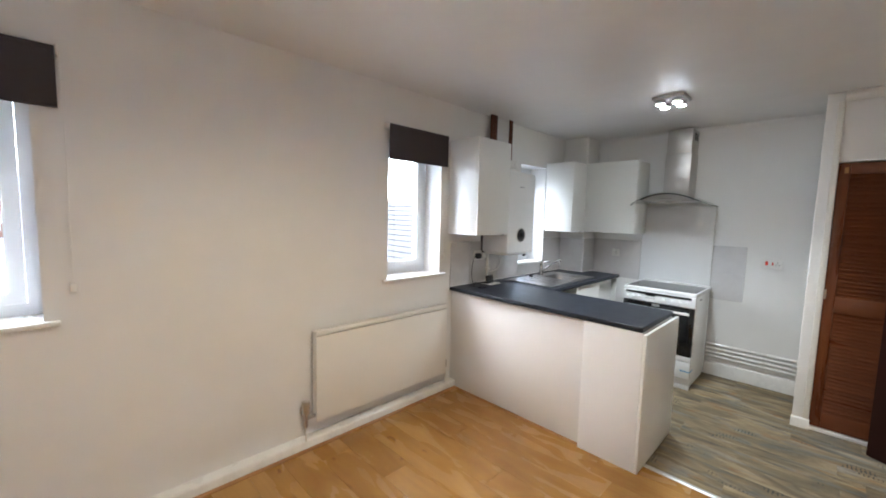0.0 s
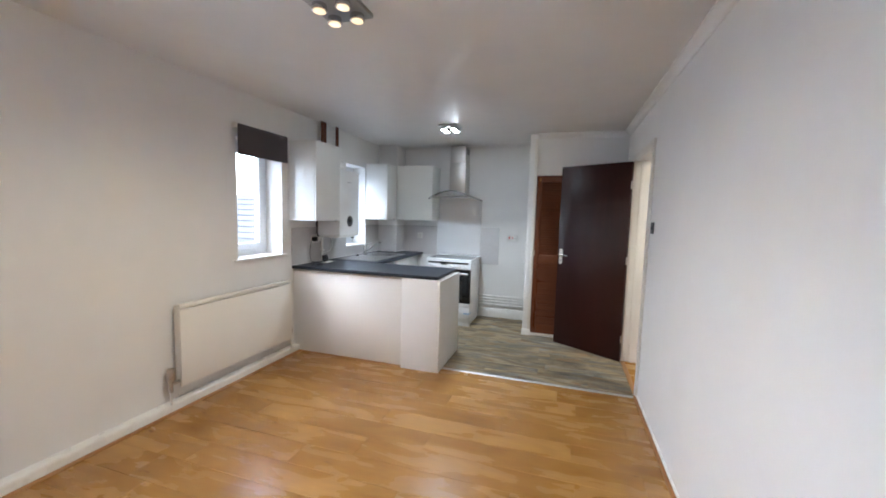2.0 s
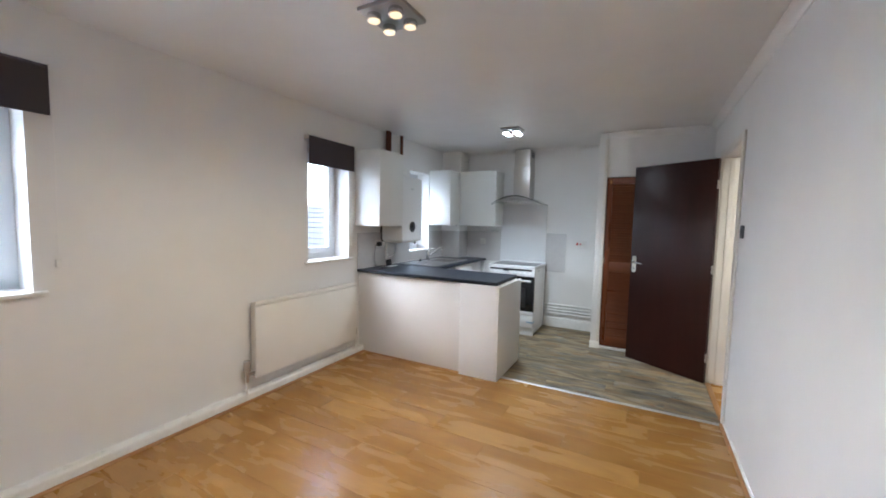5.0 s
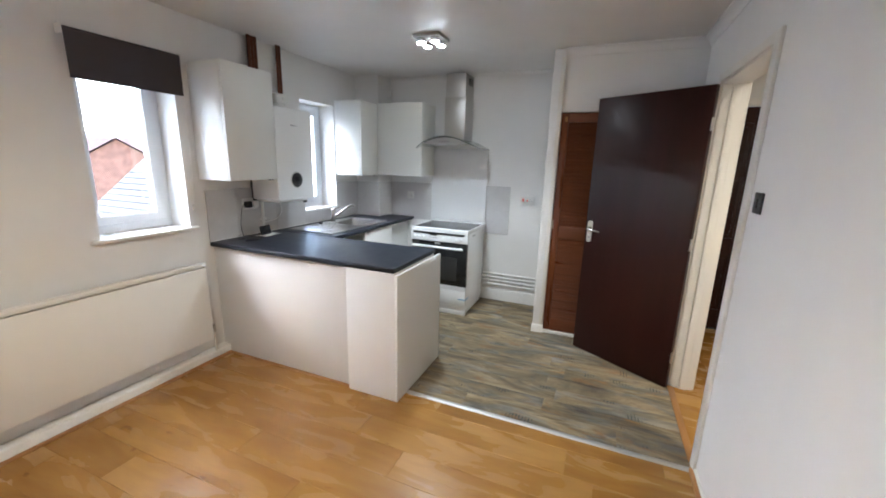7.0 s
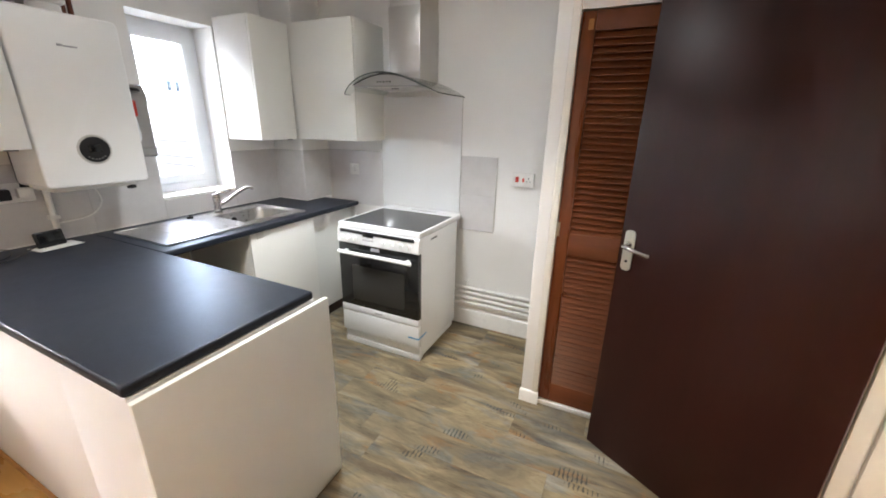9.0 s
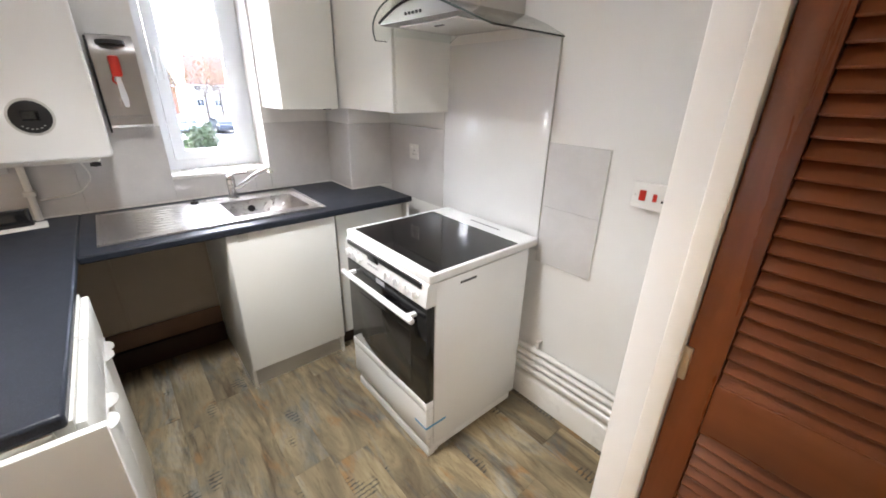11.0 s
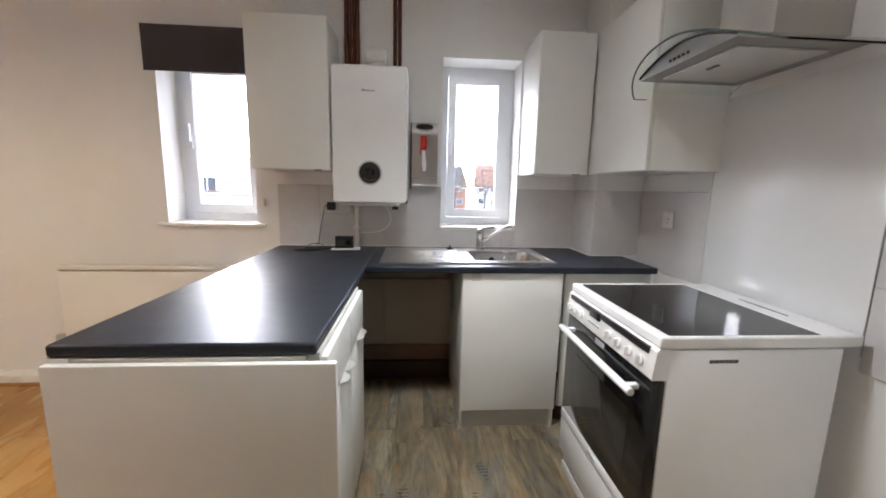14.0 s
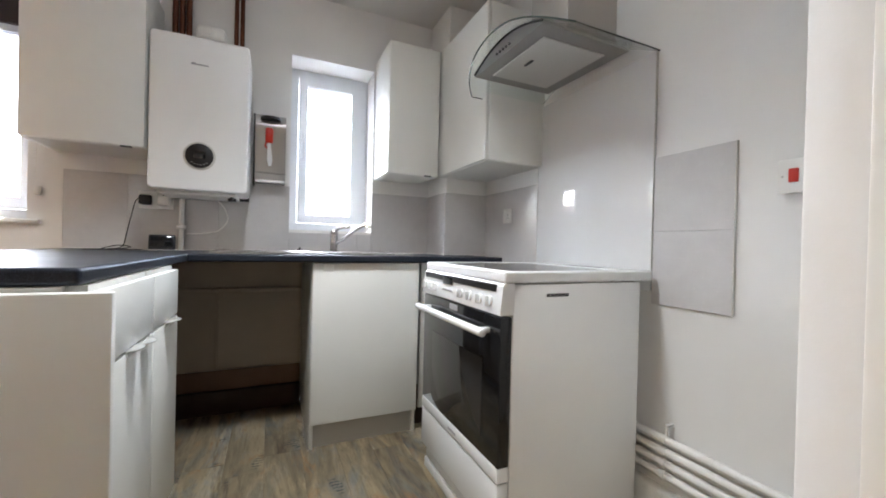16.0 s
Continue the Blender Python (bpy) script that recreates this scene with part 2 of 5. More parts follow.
def tile_material():
    m = mat("grey_linen_tile", (0.47, 0.46, 0.46), 0.2, 0, 0.5)
    h = noise_tex(m, coords(m, (9, 9, 200), True), 2.0, 5, 0.65)
    w = noise_tex(m, coords(m, (200, 200, 9), True), 2.0, 5, 0.65)
    cl = noise_tex(m, coords(m, (3, 3, 3), True), 2.4, 6, 0.7, 0.4)
    sp = noise_tex(m, coords(m, (22, 22, 30), True), 2.0, 5, 0.75)
    col = mix(m, span(m, h, 0.35, 0.7, 0, 0.3), (0.60, 0.585, 0.58), (0.53, 0.515, 0.515))
    col = mix(m, span(m, w, 0.4, 0.7, 0, 0.2), col, (0.65, 0.635, 0.62))
    col = mix(m, span(m, cl, 0.42, 0.68, 0, 0.6), col, (0.53, 0.515, 0.515))
    col = mix(m, span(m, sp, 0.58, 0.70, 0, 0.5), col, (0.67, 0.655, 0.645))
    ln(m, col, bsdf(m).inputs["Base Color"])
    bump(m, h, 0.05, 0.001)
    return m


M_TILE = tile_material()


def ribbed_tile_material():
    m = mat("ribbed_grey_tile", (0.60, 0.585, 0.58), 0.14, 0, 0.5)
    v = coords(m)
    wv = nd(m, "ShaderNodeTexWave")
    wv.bands_direction = "Y"
    wv.inputs["Scale"].default_value, wv.inputs["Distortion"].default_value = 26.0, 0.6
    ln(m, v, wv.inputs["Vector"])
    ln(m, mix(m, span(m, noise_tex(m, v, 3, 5), 0.35, 0.7), (0.61, 0.59, 0.585), (0.53, 0.515, 0.515)), bsdf(m).inputs["Base Color"])
    bump(m, wv.outputs["Fac"], 0.12, 0.002)
    return m


M_RIBTILE = ribbed_tile_material()
M_SEAL = painted("white_sealant", (0.78, 0.77, 0.74), 0.35, 200, 0.03, 0.03)


def fabric_material():
    m = mat("charcoal_blind_fabric", (0.045, 0.04, 0.045), 0.85, 0, 0.2)
    v = coords(m)
    wv = nd(m, "ShaderNodeTexWave")
    wv.bands_direction = "Z"
    wv.inputs["Scale"].default_value = 160
    ln(m, v, wv.inputs["Vector"])
    col = mix(m, noise_tex(m, v, 300, 2), (0.060, 0.053, 0.060), (0.085, 0.076, 0.084))
    ln(m, col, bsdf(m).inputs["Base Color"])
    bump(m, wv.outputs["Fac"], 0.15, 0.0006)
    return m


M_BLIND = fabric_material()


def glass_material(name, tint=(1, 1, 1), rough=0.0):
    m = mat(name, tint, rough)
    bsdf(m).inputs["Transmission Weight"].default_value = 1.0
    bsdf(m).inputs["IOR"].default_value = 1.45
    return m


M_GLASS = glass_material("window_glass")
M_HOODGLASS = glass_material("hood_glass", (0.93, 0.97, 0.95))
M_GLASSEDGE = painted("green_glass_edge", (0.10, 0.135, 0.125), 0.15, 100, 0.0, 0.1)
M_HOB = mat("black_ceramic_hob", (0.006, 0.006, 0.007), 0.06, 0, 0.5)
M_OVENGLASS = mat("dark_oven_glass", (0.010, 0.010, 0.011), 0.05, 0, 0.55)
M_OVENWIN = mat("oven_window_glass", (0.035, 0.034, 0.033), 0.08, 0, 0.55)
M_SCREEN = mat("black_display", (0.01, 0.011, 0.013), 0.1, 0, 0.5)


def glow(name, colour, strength):
    m = mat(name, (0.9, 0.9, 0.9), 0.3)
    bsdf(m).inputs["Emission Color"].default_value = (*colour, 1)
    bsdf(m).inputs["Emission Strength"].default_value = strength
    return m


M_BULB_WARM = glow("warm_bulb_face", (1.0, 0.64, 0.31), LAMP_WARM)
M_BULB_FILL = glow("hall_fill_bulb_face", (1.0, 0.86, 0.68), LAMP_HALL_FILL)
M_BULB_COOL = glow("cool_bulb_face", (0.94, 0.98, 1.0), LAMP_COOL)

# outside
M_ASPHALT = painted("pale_car_park_concrete", (0.13, 0.128, 0.125), 0.85, 30, 0.3, 0.15)
M_BRICK = painted("red_brick_wall", (0.29, 0.13, 0.078), 0.8, 12, 0.3, 0.15)
M_RENDER = painted("pale_render", (0.50, 0.48, 0.45), 0.8, 20, 0.2, 0.06)
M_ROOFGREY = painted("grey_concrete_tile", (0.024, 0.0235, 0.0235), 0.75, 14, 0.3, 0.2)
M_ROOFRED = painted("red_clay_tile", (0.140, 0.066, 0.052), 0.75, 14, 0.3, 0.2)
M_CARPAINT = [painted("silver_car_paint", (0.45, 0.46, 0.48), 0.25), painted("dark_car_paint", (0.03, 0.035, 0.045), 0.25), painted("white_car_paint", (0.7, 0.7, 0.7), 0.25)]
M_TYRE = painted("tyre_rubber", (0.02, 0.02, 0.02), 0.8)
M_CARGLASS = mat("car_window", (0.02, 0.025, 0.03), 0.08)
M_BARK = painted("bark", (0.10, 0.07, 0.05), 0.9, 20, 0.4, 0.2)
M_LEAF = painted("autumn_leaf", (0.16, 0.085, 0.02), 0.6, 20, 0.1, 0.3)
M_LEAFG = painted("green_leaf", (0.05, 0.075, 0.022), 0.6, 20, 0.1, 0.3)


# ---- mesh helpers ----
def world_of(ob):
    m = Matrix()
    while ob is not None:
        m = ob.matrix_basis @ m
        ob = ob.parent
    return m


def thing(name, loc, label, category, group="", kind="", rz=0.0):
    ob = new(name)
    ob.empty_display_size = 0.1
    ob.matrix_basis = pose(*loc, 0, 0, rz)
    return tagged(ob, label, category, group, kind)


def mesh_of(name, bm, material, smooth=None):
    bmesh.ops.recalc_face_normals(bm, faces=bm.faces)
    me = bpy.data.meshes.new(name)
    bm.to_mesh(me)
    bm.free()
    if material:
        me.materials.append(material)
    if smooth:
        me.shade_smooth()
        me.set_sharp_from_angle(angle=radians(smooth))
    return me


def part(name, bm, material, parent, label="", smooth=40, local=False):
    """One mesh object under a thing or a part; the bmesh is in world metres unless local."""
    if not local:
        bm.transform(world_of(parent).inverted())
    ob = new(name, mesh_of(name, bm, material, smooth))
    ob.parent = parent
    return tagged(ob, label)


def solid(name, bm, material, label="", category="", group="", kind="", smooth=40):
    return tagged(new(name, mesh_of(name, bm, material, smooth)), label, category, group, kind)


def join(*bms):
    out = bmesh.new()
    for b in bms:
        me = bpy.data.meshes.new("tmp")
        b.to_mesh(me)
        b.free()
        out.from_mesh(me)
        bpy.data.meshes.remove(me)
    return out


def box(x0, y0, z0, x1, y1, z1, bev=0.0, seg=2):
    bm = bmesh.new()
    bmesh.ops.create_cube(bm, size=1.0)
    sx, sy, sz = abs(x1 - x0), abs(y1 - y0), abs(z1 - z0)
    bmesh.ops.scale(bm, vec=(sx, sy, sz), verts=bm.verts)
    bmesh.ops.translate(bm, vec=((x0 + x1) / 2, (y0 + y1) / 2, (z0 + z1) / 2), verts=bm.verts)
    if bev:
        bmesh.ops.bevel(bm, geom=list(bm.edges), offset=min(bev, sx * 0.45, sy * 0.45, sz * 0.45), segments=seg, profile=0.5, affect="EDGES")
    return bm


def cyl(p0, p1, r, seg=20, r2=None, bev=0.0):
    bm = bmesh.new()
    p0, p1 = Vector(p0), Vector(p1)
    bmesh.ops.create_cone(bm, cap_ends=True, segments=seg, radius1=r, radius2=r if r2 is None else r2, depth=(p1 - p0).length)
    if bev:
        rim = [e for e in bm.edges if any(len(f.verts) > 4 for f in e.link_faces)]
        bmesh.ops.bevel(bm, geom=rim, offset=bev, segments=2, profile=0.5, affect="EDGES")
    bm.transform(Matrix.Translation((p0 + p1) / 2) @ (p1 - p0).to_track_quat("Z", "Y").to_matrix().to_4x4())
    return bm


def tube(points, r, seg=10):
    """A round bar swept along points."""
    bm = bmesh.new()
    pts = [Vector(p) for p in points]
    rings, up = [], Vector((0.13, 0.31, 0.94)).normalized()
    for i, p in enumerate(pts):
        d = (pts[min(i + 1, len(pts) - 1)] - pts[max(i - 1, 0)]).normalized()
        if abs(d.dot(up)) > 0.97:
            up = Vector((0.9, 0.3, 0.1)).normalized()
        a = d.cross(up).normalized()
        b = d.cross(a).normalized()
        rings.append([bm.verts.new(p + r * (math.cos(k * math.tau / seg) * a + math.sin(k * math.tau / seg) * b)) for k in range(seg)])
    for u, w in zip(rings, rings[1:]):
        for k in range(seg):
            bm.faces.new((u[k], u[(k + 1) % seg], w[(k + 1) % seg], w[k]))
    bm.faces.new(rings[0])
    bm.faces.new(rings[-1])
    return bm


def arc(points, n=6):
    """Smooth points through a few given ones (Catmull-Rom)."""
    p = [Vector(q) for q in points]
    p = [2 * p[0] - p[1]] + p + [2 * p[-1] - p[-2]]
    out = []
    for i in range(1, len(p) - 2):
        for k in range(n):
            t = k / n
            a, b, c, d = p[i - 1:i + 3]
            out.append(0.5 * ((2 * b) + (c - a) * t + (2 * a - 5 * b + 4 * c - d) * t * t + (3 * b - a - 3 * c + d) * t ** 3))
    out.append(p[-2])
    return out


def prism(profile, axis, a, b):
    """A closed profile of 2D points, drawn out along an axis from a to b. Profile axes: x -> (y, z), y -> (x, z), z -> (x, y)."""
    bm = bmesh.new()
    place = {"x": lambda u, v, w: (w, u, v), "y": lambda u, v, w: (u, w, v), "z": lambda u, v, w: (u, v, w)}[axis]
    r0 = [bm.verts.new(place(u, v, a)) for u, v in profile]
    r1 = [bm.verts.new(place(u, v, b)) for u, v in profile]
    n = len(profile)
    for k in range(n):
        bm.faces.new((r0[k], r0[(k + 1) % n], r1[(k + 1) % n], r1[k]))
    bm.faces.new(r0)
    bm.faces.new(r1)
    return bm


def pierced(us, vs, w0, w1, axis, holes=(), keep=None):
    """A slab over the grid us x vs between w0 and w1, with whole cells left open. axis: the thin direction."""
    bm = bmesh.new()
    place = {"x": lambda u, v, w: (w, u, v), "y": lambda u, v, w: (u, w, v), "z": lambda u, v, w: (u, v, w)}[axis]
    store = {}

    def vert(i, j, w):
        if (i, j, w) not in store:
            store[i, j, w] = bm.verts.new(place(us[i], vs[j], w))
        return store[i, j, w]

    def full(i, j):
        if not (0 <= i < len(us) - 1 and 0 <= j < len(vs) - 1):
            return False
        u, v = (us[i] + us[i + 1]) / 2, (vs[j] + vs[j + 1]) / 2
        if keep and not keep(u, v):
            return False
        return not any(h[0] < u < h[1] and h[2] < v < h[3] for h in holes)

    for i in range(len(us) - 1):
        for j in range(len(vs) - 1):
            if not full(i, j):
                continue
            for w in (w0, w1):
                bm.faces.new((vert(i, j, w), vert(i + 1, j, w), vert(i + 1, j + 1, w), vert(i, j + 1, w)))
            for (di, dj), (a, b) in {(-1, 0): ((i, j), (i, j + 1)), (1, 0): ((i + 1, j), (i + 1, j + 1)), (0, -1): ((i, j), (i + 1, j)), (0, 1): ((i, j + 1), (i + 1, j + 1))}.items():
                if not full(i + di, j + dj):
                    bm.faces.new((vert(*a, w0), vert(*b, w0), vert(*b, w1), vert(*a, w1)))
    return bm


# ---- the plan ----
N, S, E, W, TOP = 2.28, -0.98, 4.53, -1.95, 2.42
W1 = (-1.80, -0.075, 1.02, 2.05)
W2 = (1.69, 2.225, 1.02, 2.05)
W3 = (3.365, 3.855, 1.015, 2.05)
NIB0, NIB1, CUP = 0.0, 0.088, 3.85
DOOR0, DOOR1, DOORTOP = 2.552, 3.335, 2.02
HALL_S, HALL_E, HALL_W, DEEP = -2.10, 4.66, 1.2, 0.13
THR = 2.49

solid("wall_north", pierced(sorted([W, E + 0.12, *W1[:2], *W2[:2], *W3[:2]]), [0, 1.015, 1.02, 2.05, TOP], N, N + 0.30, "y", (W1, W2, W3)), M_WALL, "white painted plaster wall with three window openings", "wall", kind="structure", smooth=None)
solid("wall_east", box(E, NIB0, 0, E + 0.12, N, TOP), M_WALL, "white painted plaster kitchen wall", "wall", kind="structure", smooth=None)
solid("wall_south", pierced([W, DOOR0 - 0.03, DOOR1 + 0.03, HALL_E], [0, DOORTOP + 0.03, TOP], S - DEEP, S, "y", [(DOOR0 - 0.03, DOOR1 + 0.03, -1, DOORTOP + 0.03)]), M_WALL, "white painted wall with a doorway to the hall", "wall", kind="structure", smooth=None)
solid("wall_west", box(W - 0.12, S - DEEP, 0, W, N + 0.28, TOP), M_WALL, "plain white painted wall", "wall", kind="structure", smooth=None)
solid("wall_nib", box(CUP, NIB0, 0, E, NIB1, TOP, 0.004), M_WALL, "short white painted nib wall beside the cupboard", "wall", kind="structure")
solid("wall_cupboard", pierced([S, -0.66, NIB0], [0, 1.945, TOP], CUP + 0.015, CUP + 0.09, "x", [(-0.66, NIB0, -1, 1.945)]), M_WALL, "white painted wall round the louvred cupboard door", "wall", kind="structure", smooth=None)
solid("wall_cupboard_back", box(E, S, 0, E + 0.12, NIB0, TOP), M_WALL, "plain wall behind the cupboard", "wall", kind="structure", smooth=None)
solid("pipe_boxing", box(4.245, 1.985, 0, E, N, TOP, 0.003), M_WALL, "white painted corner boxing from floor to ceiling", "boxing", kind="structure")
solid("ceiling", box(W - 0.12, S - DEEP, TOP, E + 0.17, N + 0.28, TOP + 0.12), M_CEIL, "white painted plaster ceiling", "ceiling", kind="structure", smooth=None)
solid("wall_hall_south", box(HALL_W, HALL_S - 0.1, 0, HALL_E + 0.1, HALL_S, TOP), M_WALL, "white painted hall wall", "wall", kind="structure", smooth=None)
solid("wall_hall_west", box(HALL_W - 0.1, HALL_S - 0.1, 0, HALL_W, S - DEEP, TOP), M_WALL, "white painted hall wall", "wall", kind="structure", smooth=None)
solid("wall_hall_east", pierced([HALL_S, -1.965, -1.2, S - DEEP], [0, 2.06, TOP], HALL_E, HALL_E + 0.1, "x", [(-1.965, -1.2, -1, 2.06)]), M_WALL, "white painted wall at the end of the hall", "wall", kind="structure", smooth=None)
solid("ceiling_hall", box(HALL_W - 0.1, HALL_S - 0.1, TOP, HALL_E + 0.1, S - DEEP, TOP + 0.12), M_CEIL, "white painted hall ceiling", "ceiling", kind="structure", smooth=None)


def coving(name, axis, a, b, at, size, sign):
    prof = [(at, TOP), (at, TOP - size)] + [(at + sign * (size * (0.18 + 0.82 * (1 - math.cos(k * math.pi / 12)))), TOP - size + size * 0.82 * math.sin(k * math.pi / 12)) for k in range(7)] + [(at + sign * size, TOP)]
    return solid(name, prism(prof, axis, a, b), M_WALL, "white painted ceiling coving", "coving", kind="structure")


coving("trim_coving_south", "x", W, CUP + 0.015, S, 0.055, 1)
coving("trim_coving_cupboard", "y", S + 0.055, NIB0, CUP + 0.015, 0.06, -1)
coving("trim_coving_east", "y", NIB1, 1.985, E, 0.03, -1)


def skirting(name, axis, a, b, at, sign, h=0.10, d=0.018):
    prof = [(at, 0.0), (at + sign * d, 0.0), (at + sign * d, h - 0.012), (at + sign * (d - 0.003), h - 0.005), (at + sign * (d - 0.009), h), (at, h)]
    return solid(name, prism(prof, axis, a, b), M_GLOSS, "white gloss painted skirting board", "skirting", kind="structure")


skirting("baseboard_north", "x", W, 2.385, N, -1, 0.068, 0.07)
skirting("baseboard_south", "x", W, DOOR0 - 0.076, S, 1, 0.03, 0.012)
skirting("baseboard_east", "y", NIB1, 1.6, E, -1, 0.13, 0.03)
skirting("baseboard_nib", "y", NIB0 - 0.01, NIB1 + 0.006, CUP, -1, 0.075, 0.014)
skirting("baseboard_west", "y", S, N, W, 1, 0.10, 0.02)
skirting("baseboard_hall", "x", HALL_W, HALL_E - 0.015, HALL_S, 1, 0.10, 0.018)


def beading(name, axis, a, b, at, sign, r=0.016):
    prof = [(at, 0)] + [(at + sign * r * math.cos(k * math.pi / 12), r * math.sin(k * math.pi / 12)) for k in range(7)]
    return solid(name, prism(prof, axis, a, b), M_LAMTRIM, "oak-effect quadrant beading along the skirting", "beading", kind="structure")


beading("trim_beading_north", "x", W, 2.385, N - 0.07, -1)
beading("trim_beading_south", "x", W, THR, S + 0.012, 1, 0.018)
beading("trim_beading_peninsula", "y", 1.065, N - 0.087, 2.385, -1, 0.012)


# ---- windows ----
def window(name, o, glass_x, label):
    """A white plastic casement set back in its reveal. o: opening; glass_x: the sash's clear width in x."""
    x0, x1, z0, z1 = o
    y0, y1 = N + 0.19, N + 0.26
    t = thing(name, ((x0 + x1) / 2, N + 0.225, z0), label, "window", kind="structure")
    part("window_frame", pierced([x0, x0 + 0.05, x1 - 0.05, x1], [z0, z0 + 0.055, z1 - 0.05, z1], y0, y1, "y", [(x0 + 0.05, x1 - 0.05, z0 + 0.055, z1 - 0.05)]), M_UPVC, t)
    for i, (a, b) in enumerate(glass_x):
        za, zb = z0 + 0.058, z1 - 0.053
        sash = part("sash", join(pierced([a, a + 0.048, b - 0.048, b], [za, za + 0.048, zb - 0.048, zb], y0 - 0.014, y1 - 0.02, "y", [(a + 0.048, b - 0.048, za + 0.048, zb - 0.048)]),
                                 pierced([a + 0.042, a + 0.054, b - 0.054, b - 0.042], [za + 0.042, za + 0.054, zb - 0.054, zb - 0.042], y0 - 0.004, y0 + 0.01, "y", [(a + 0.054, b - 0.054, za + 0.054, zb - 0.054)])), M_UPVC, t)
        pane = part("pane", box(a + 0.044, y0 + 0.014, za + 0.044, b - 0.044, y0 + 0.034, zb - 0.044), M_GLASS, sash)
        pane.visible_shadow = False
        hx = a + 0.024
        part("handle", join(box(hx - 0.011, y0 - 0.022, (za + zb) / 2 - 0.05, hx + 0.011, y0 - 0.013, (za + zb) / 2 + 0.03, 0.004), box(hx - 0.008, y0 - 0.045, (za + zb) / 2 - 0.01, hx + 0.008, y0 - 0.03, (za + zb) / 2 + 0.10, 0.005), cyl((hx, y0 - 0.04, (za + zb) / 2), (hx, y0 - 0.014, (za + zb) / 2), 0.007, 10)), M_UPVC, sash, "white lever handle")
    part("window_sill", box(x0 - 0.05, N - 0.03, z0 - 0.016, x1 + 0.05, N + 0.189, z0 + 0.004, 0.004) if name != "window_3" else box(x0, N - 0.004, z0 - 0.008, x1, N + 0.189, z0 + 0.005, 0.002), M_GLOSS, t)
    return t


window("window_1", W1, [(W1[0] + 0.053, -0.90), (-0.87, W1[1] - 0.053)], "white plastic casement window above a painted sill")
window("window_2", W2, [(W2[0] + 0.053, W2[1] - 0.053)], "narrow white plastic casement window with a painted sill")
window("window_3", W3, [(W3[0] + 0.053, W3[1] - 0.053)], "narrow white plastic kitchen casement window above the sink")


def blind(x0, x1, z0, z1):
    t = thing("roller_blind", ((x0 + x1) / 2, N - 0.045, z0), "charcoal fabric roller blind rolled partly down over a window", "blind", "roller blinds")
    y = N - 0.05
    part("fabric", join(box(x0, y - 0.0015, z0 + 0.012, x1, y + 0.0015, z1 - 0.012)), M_BLIND, t)
    part("roller", cyl((x0, y + 0.014, z1 - 0.018), (x1, y + 0.014, z1 - 0.018), 0.017, 20), M_BLIND, t)
    part("bottom_bar", box(x0, y - 0.006, z0, x1, y + 0.006, z0 + 0.014, 0.003), M_BLIND, t)
    for x in (x0 - 0.006, x1 + 0.006):
        part("bracket", join(box(x - 0.004, y - 0.004, z1 - 0.04, x + 0.004, N, z1 + 0.004, 0.002)), M_PLAST, t, "small white plastic bracket")
    part("chain", tube(arc([(x1 + 0.014, y + 0.01, z1 - 0.02), (x1 + 0.016, y + 0.02, (z0 + z1) / 2 - 0.3), (x1 + 0.014, y + 0.03, 1.19)], 5), 0.0015, 5), M_PLAST, t)
    part("chain_clip", box(x1 + 0.002, N - 0.02, 1.14, x1 + 0.026, N, 1.18, 0.004), M_PLAST, t)
    return t


blind(W1[0] - 0.07, W1[1] + 0.082, 1.90, 2.147)
blind(W2[0] - 0.03, W2[1] + 0.025, 1.895, 2.147)

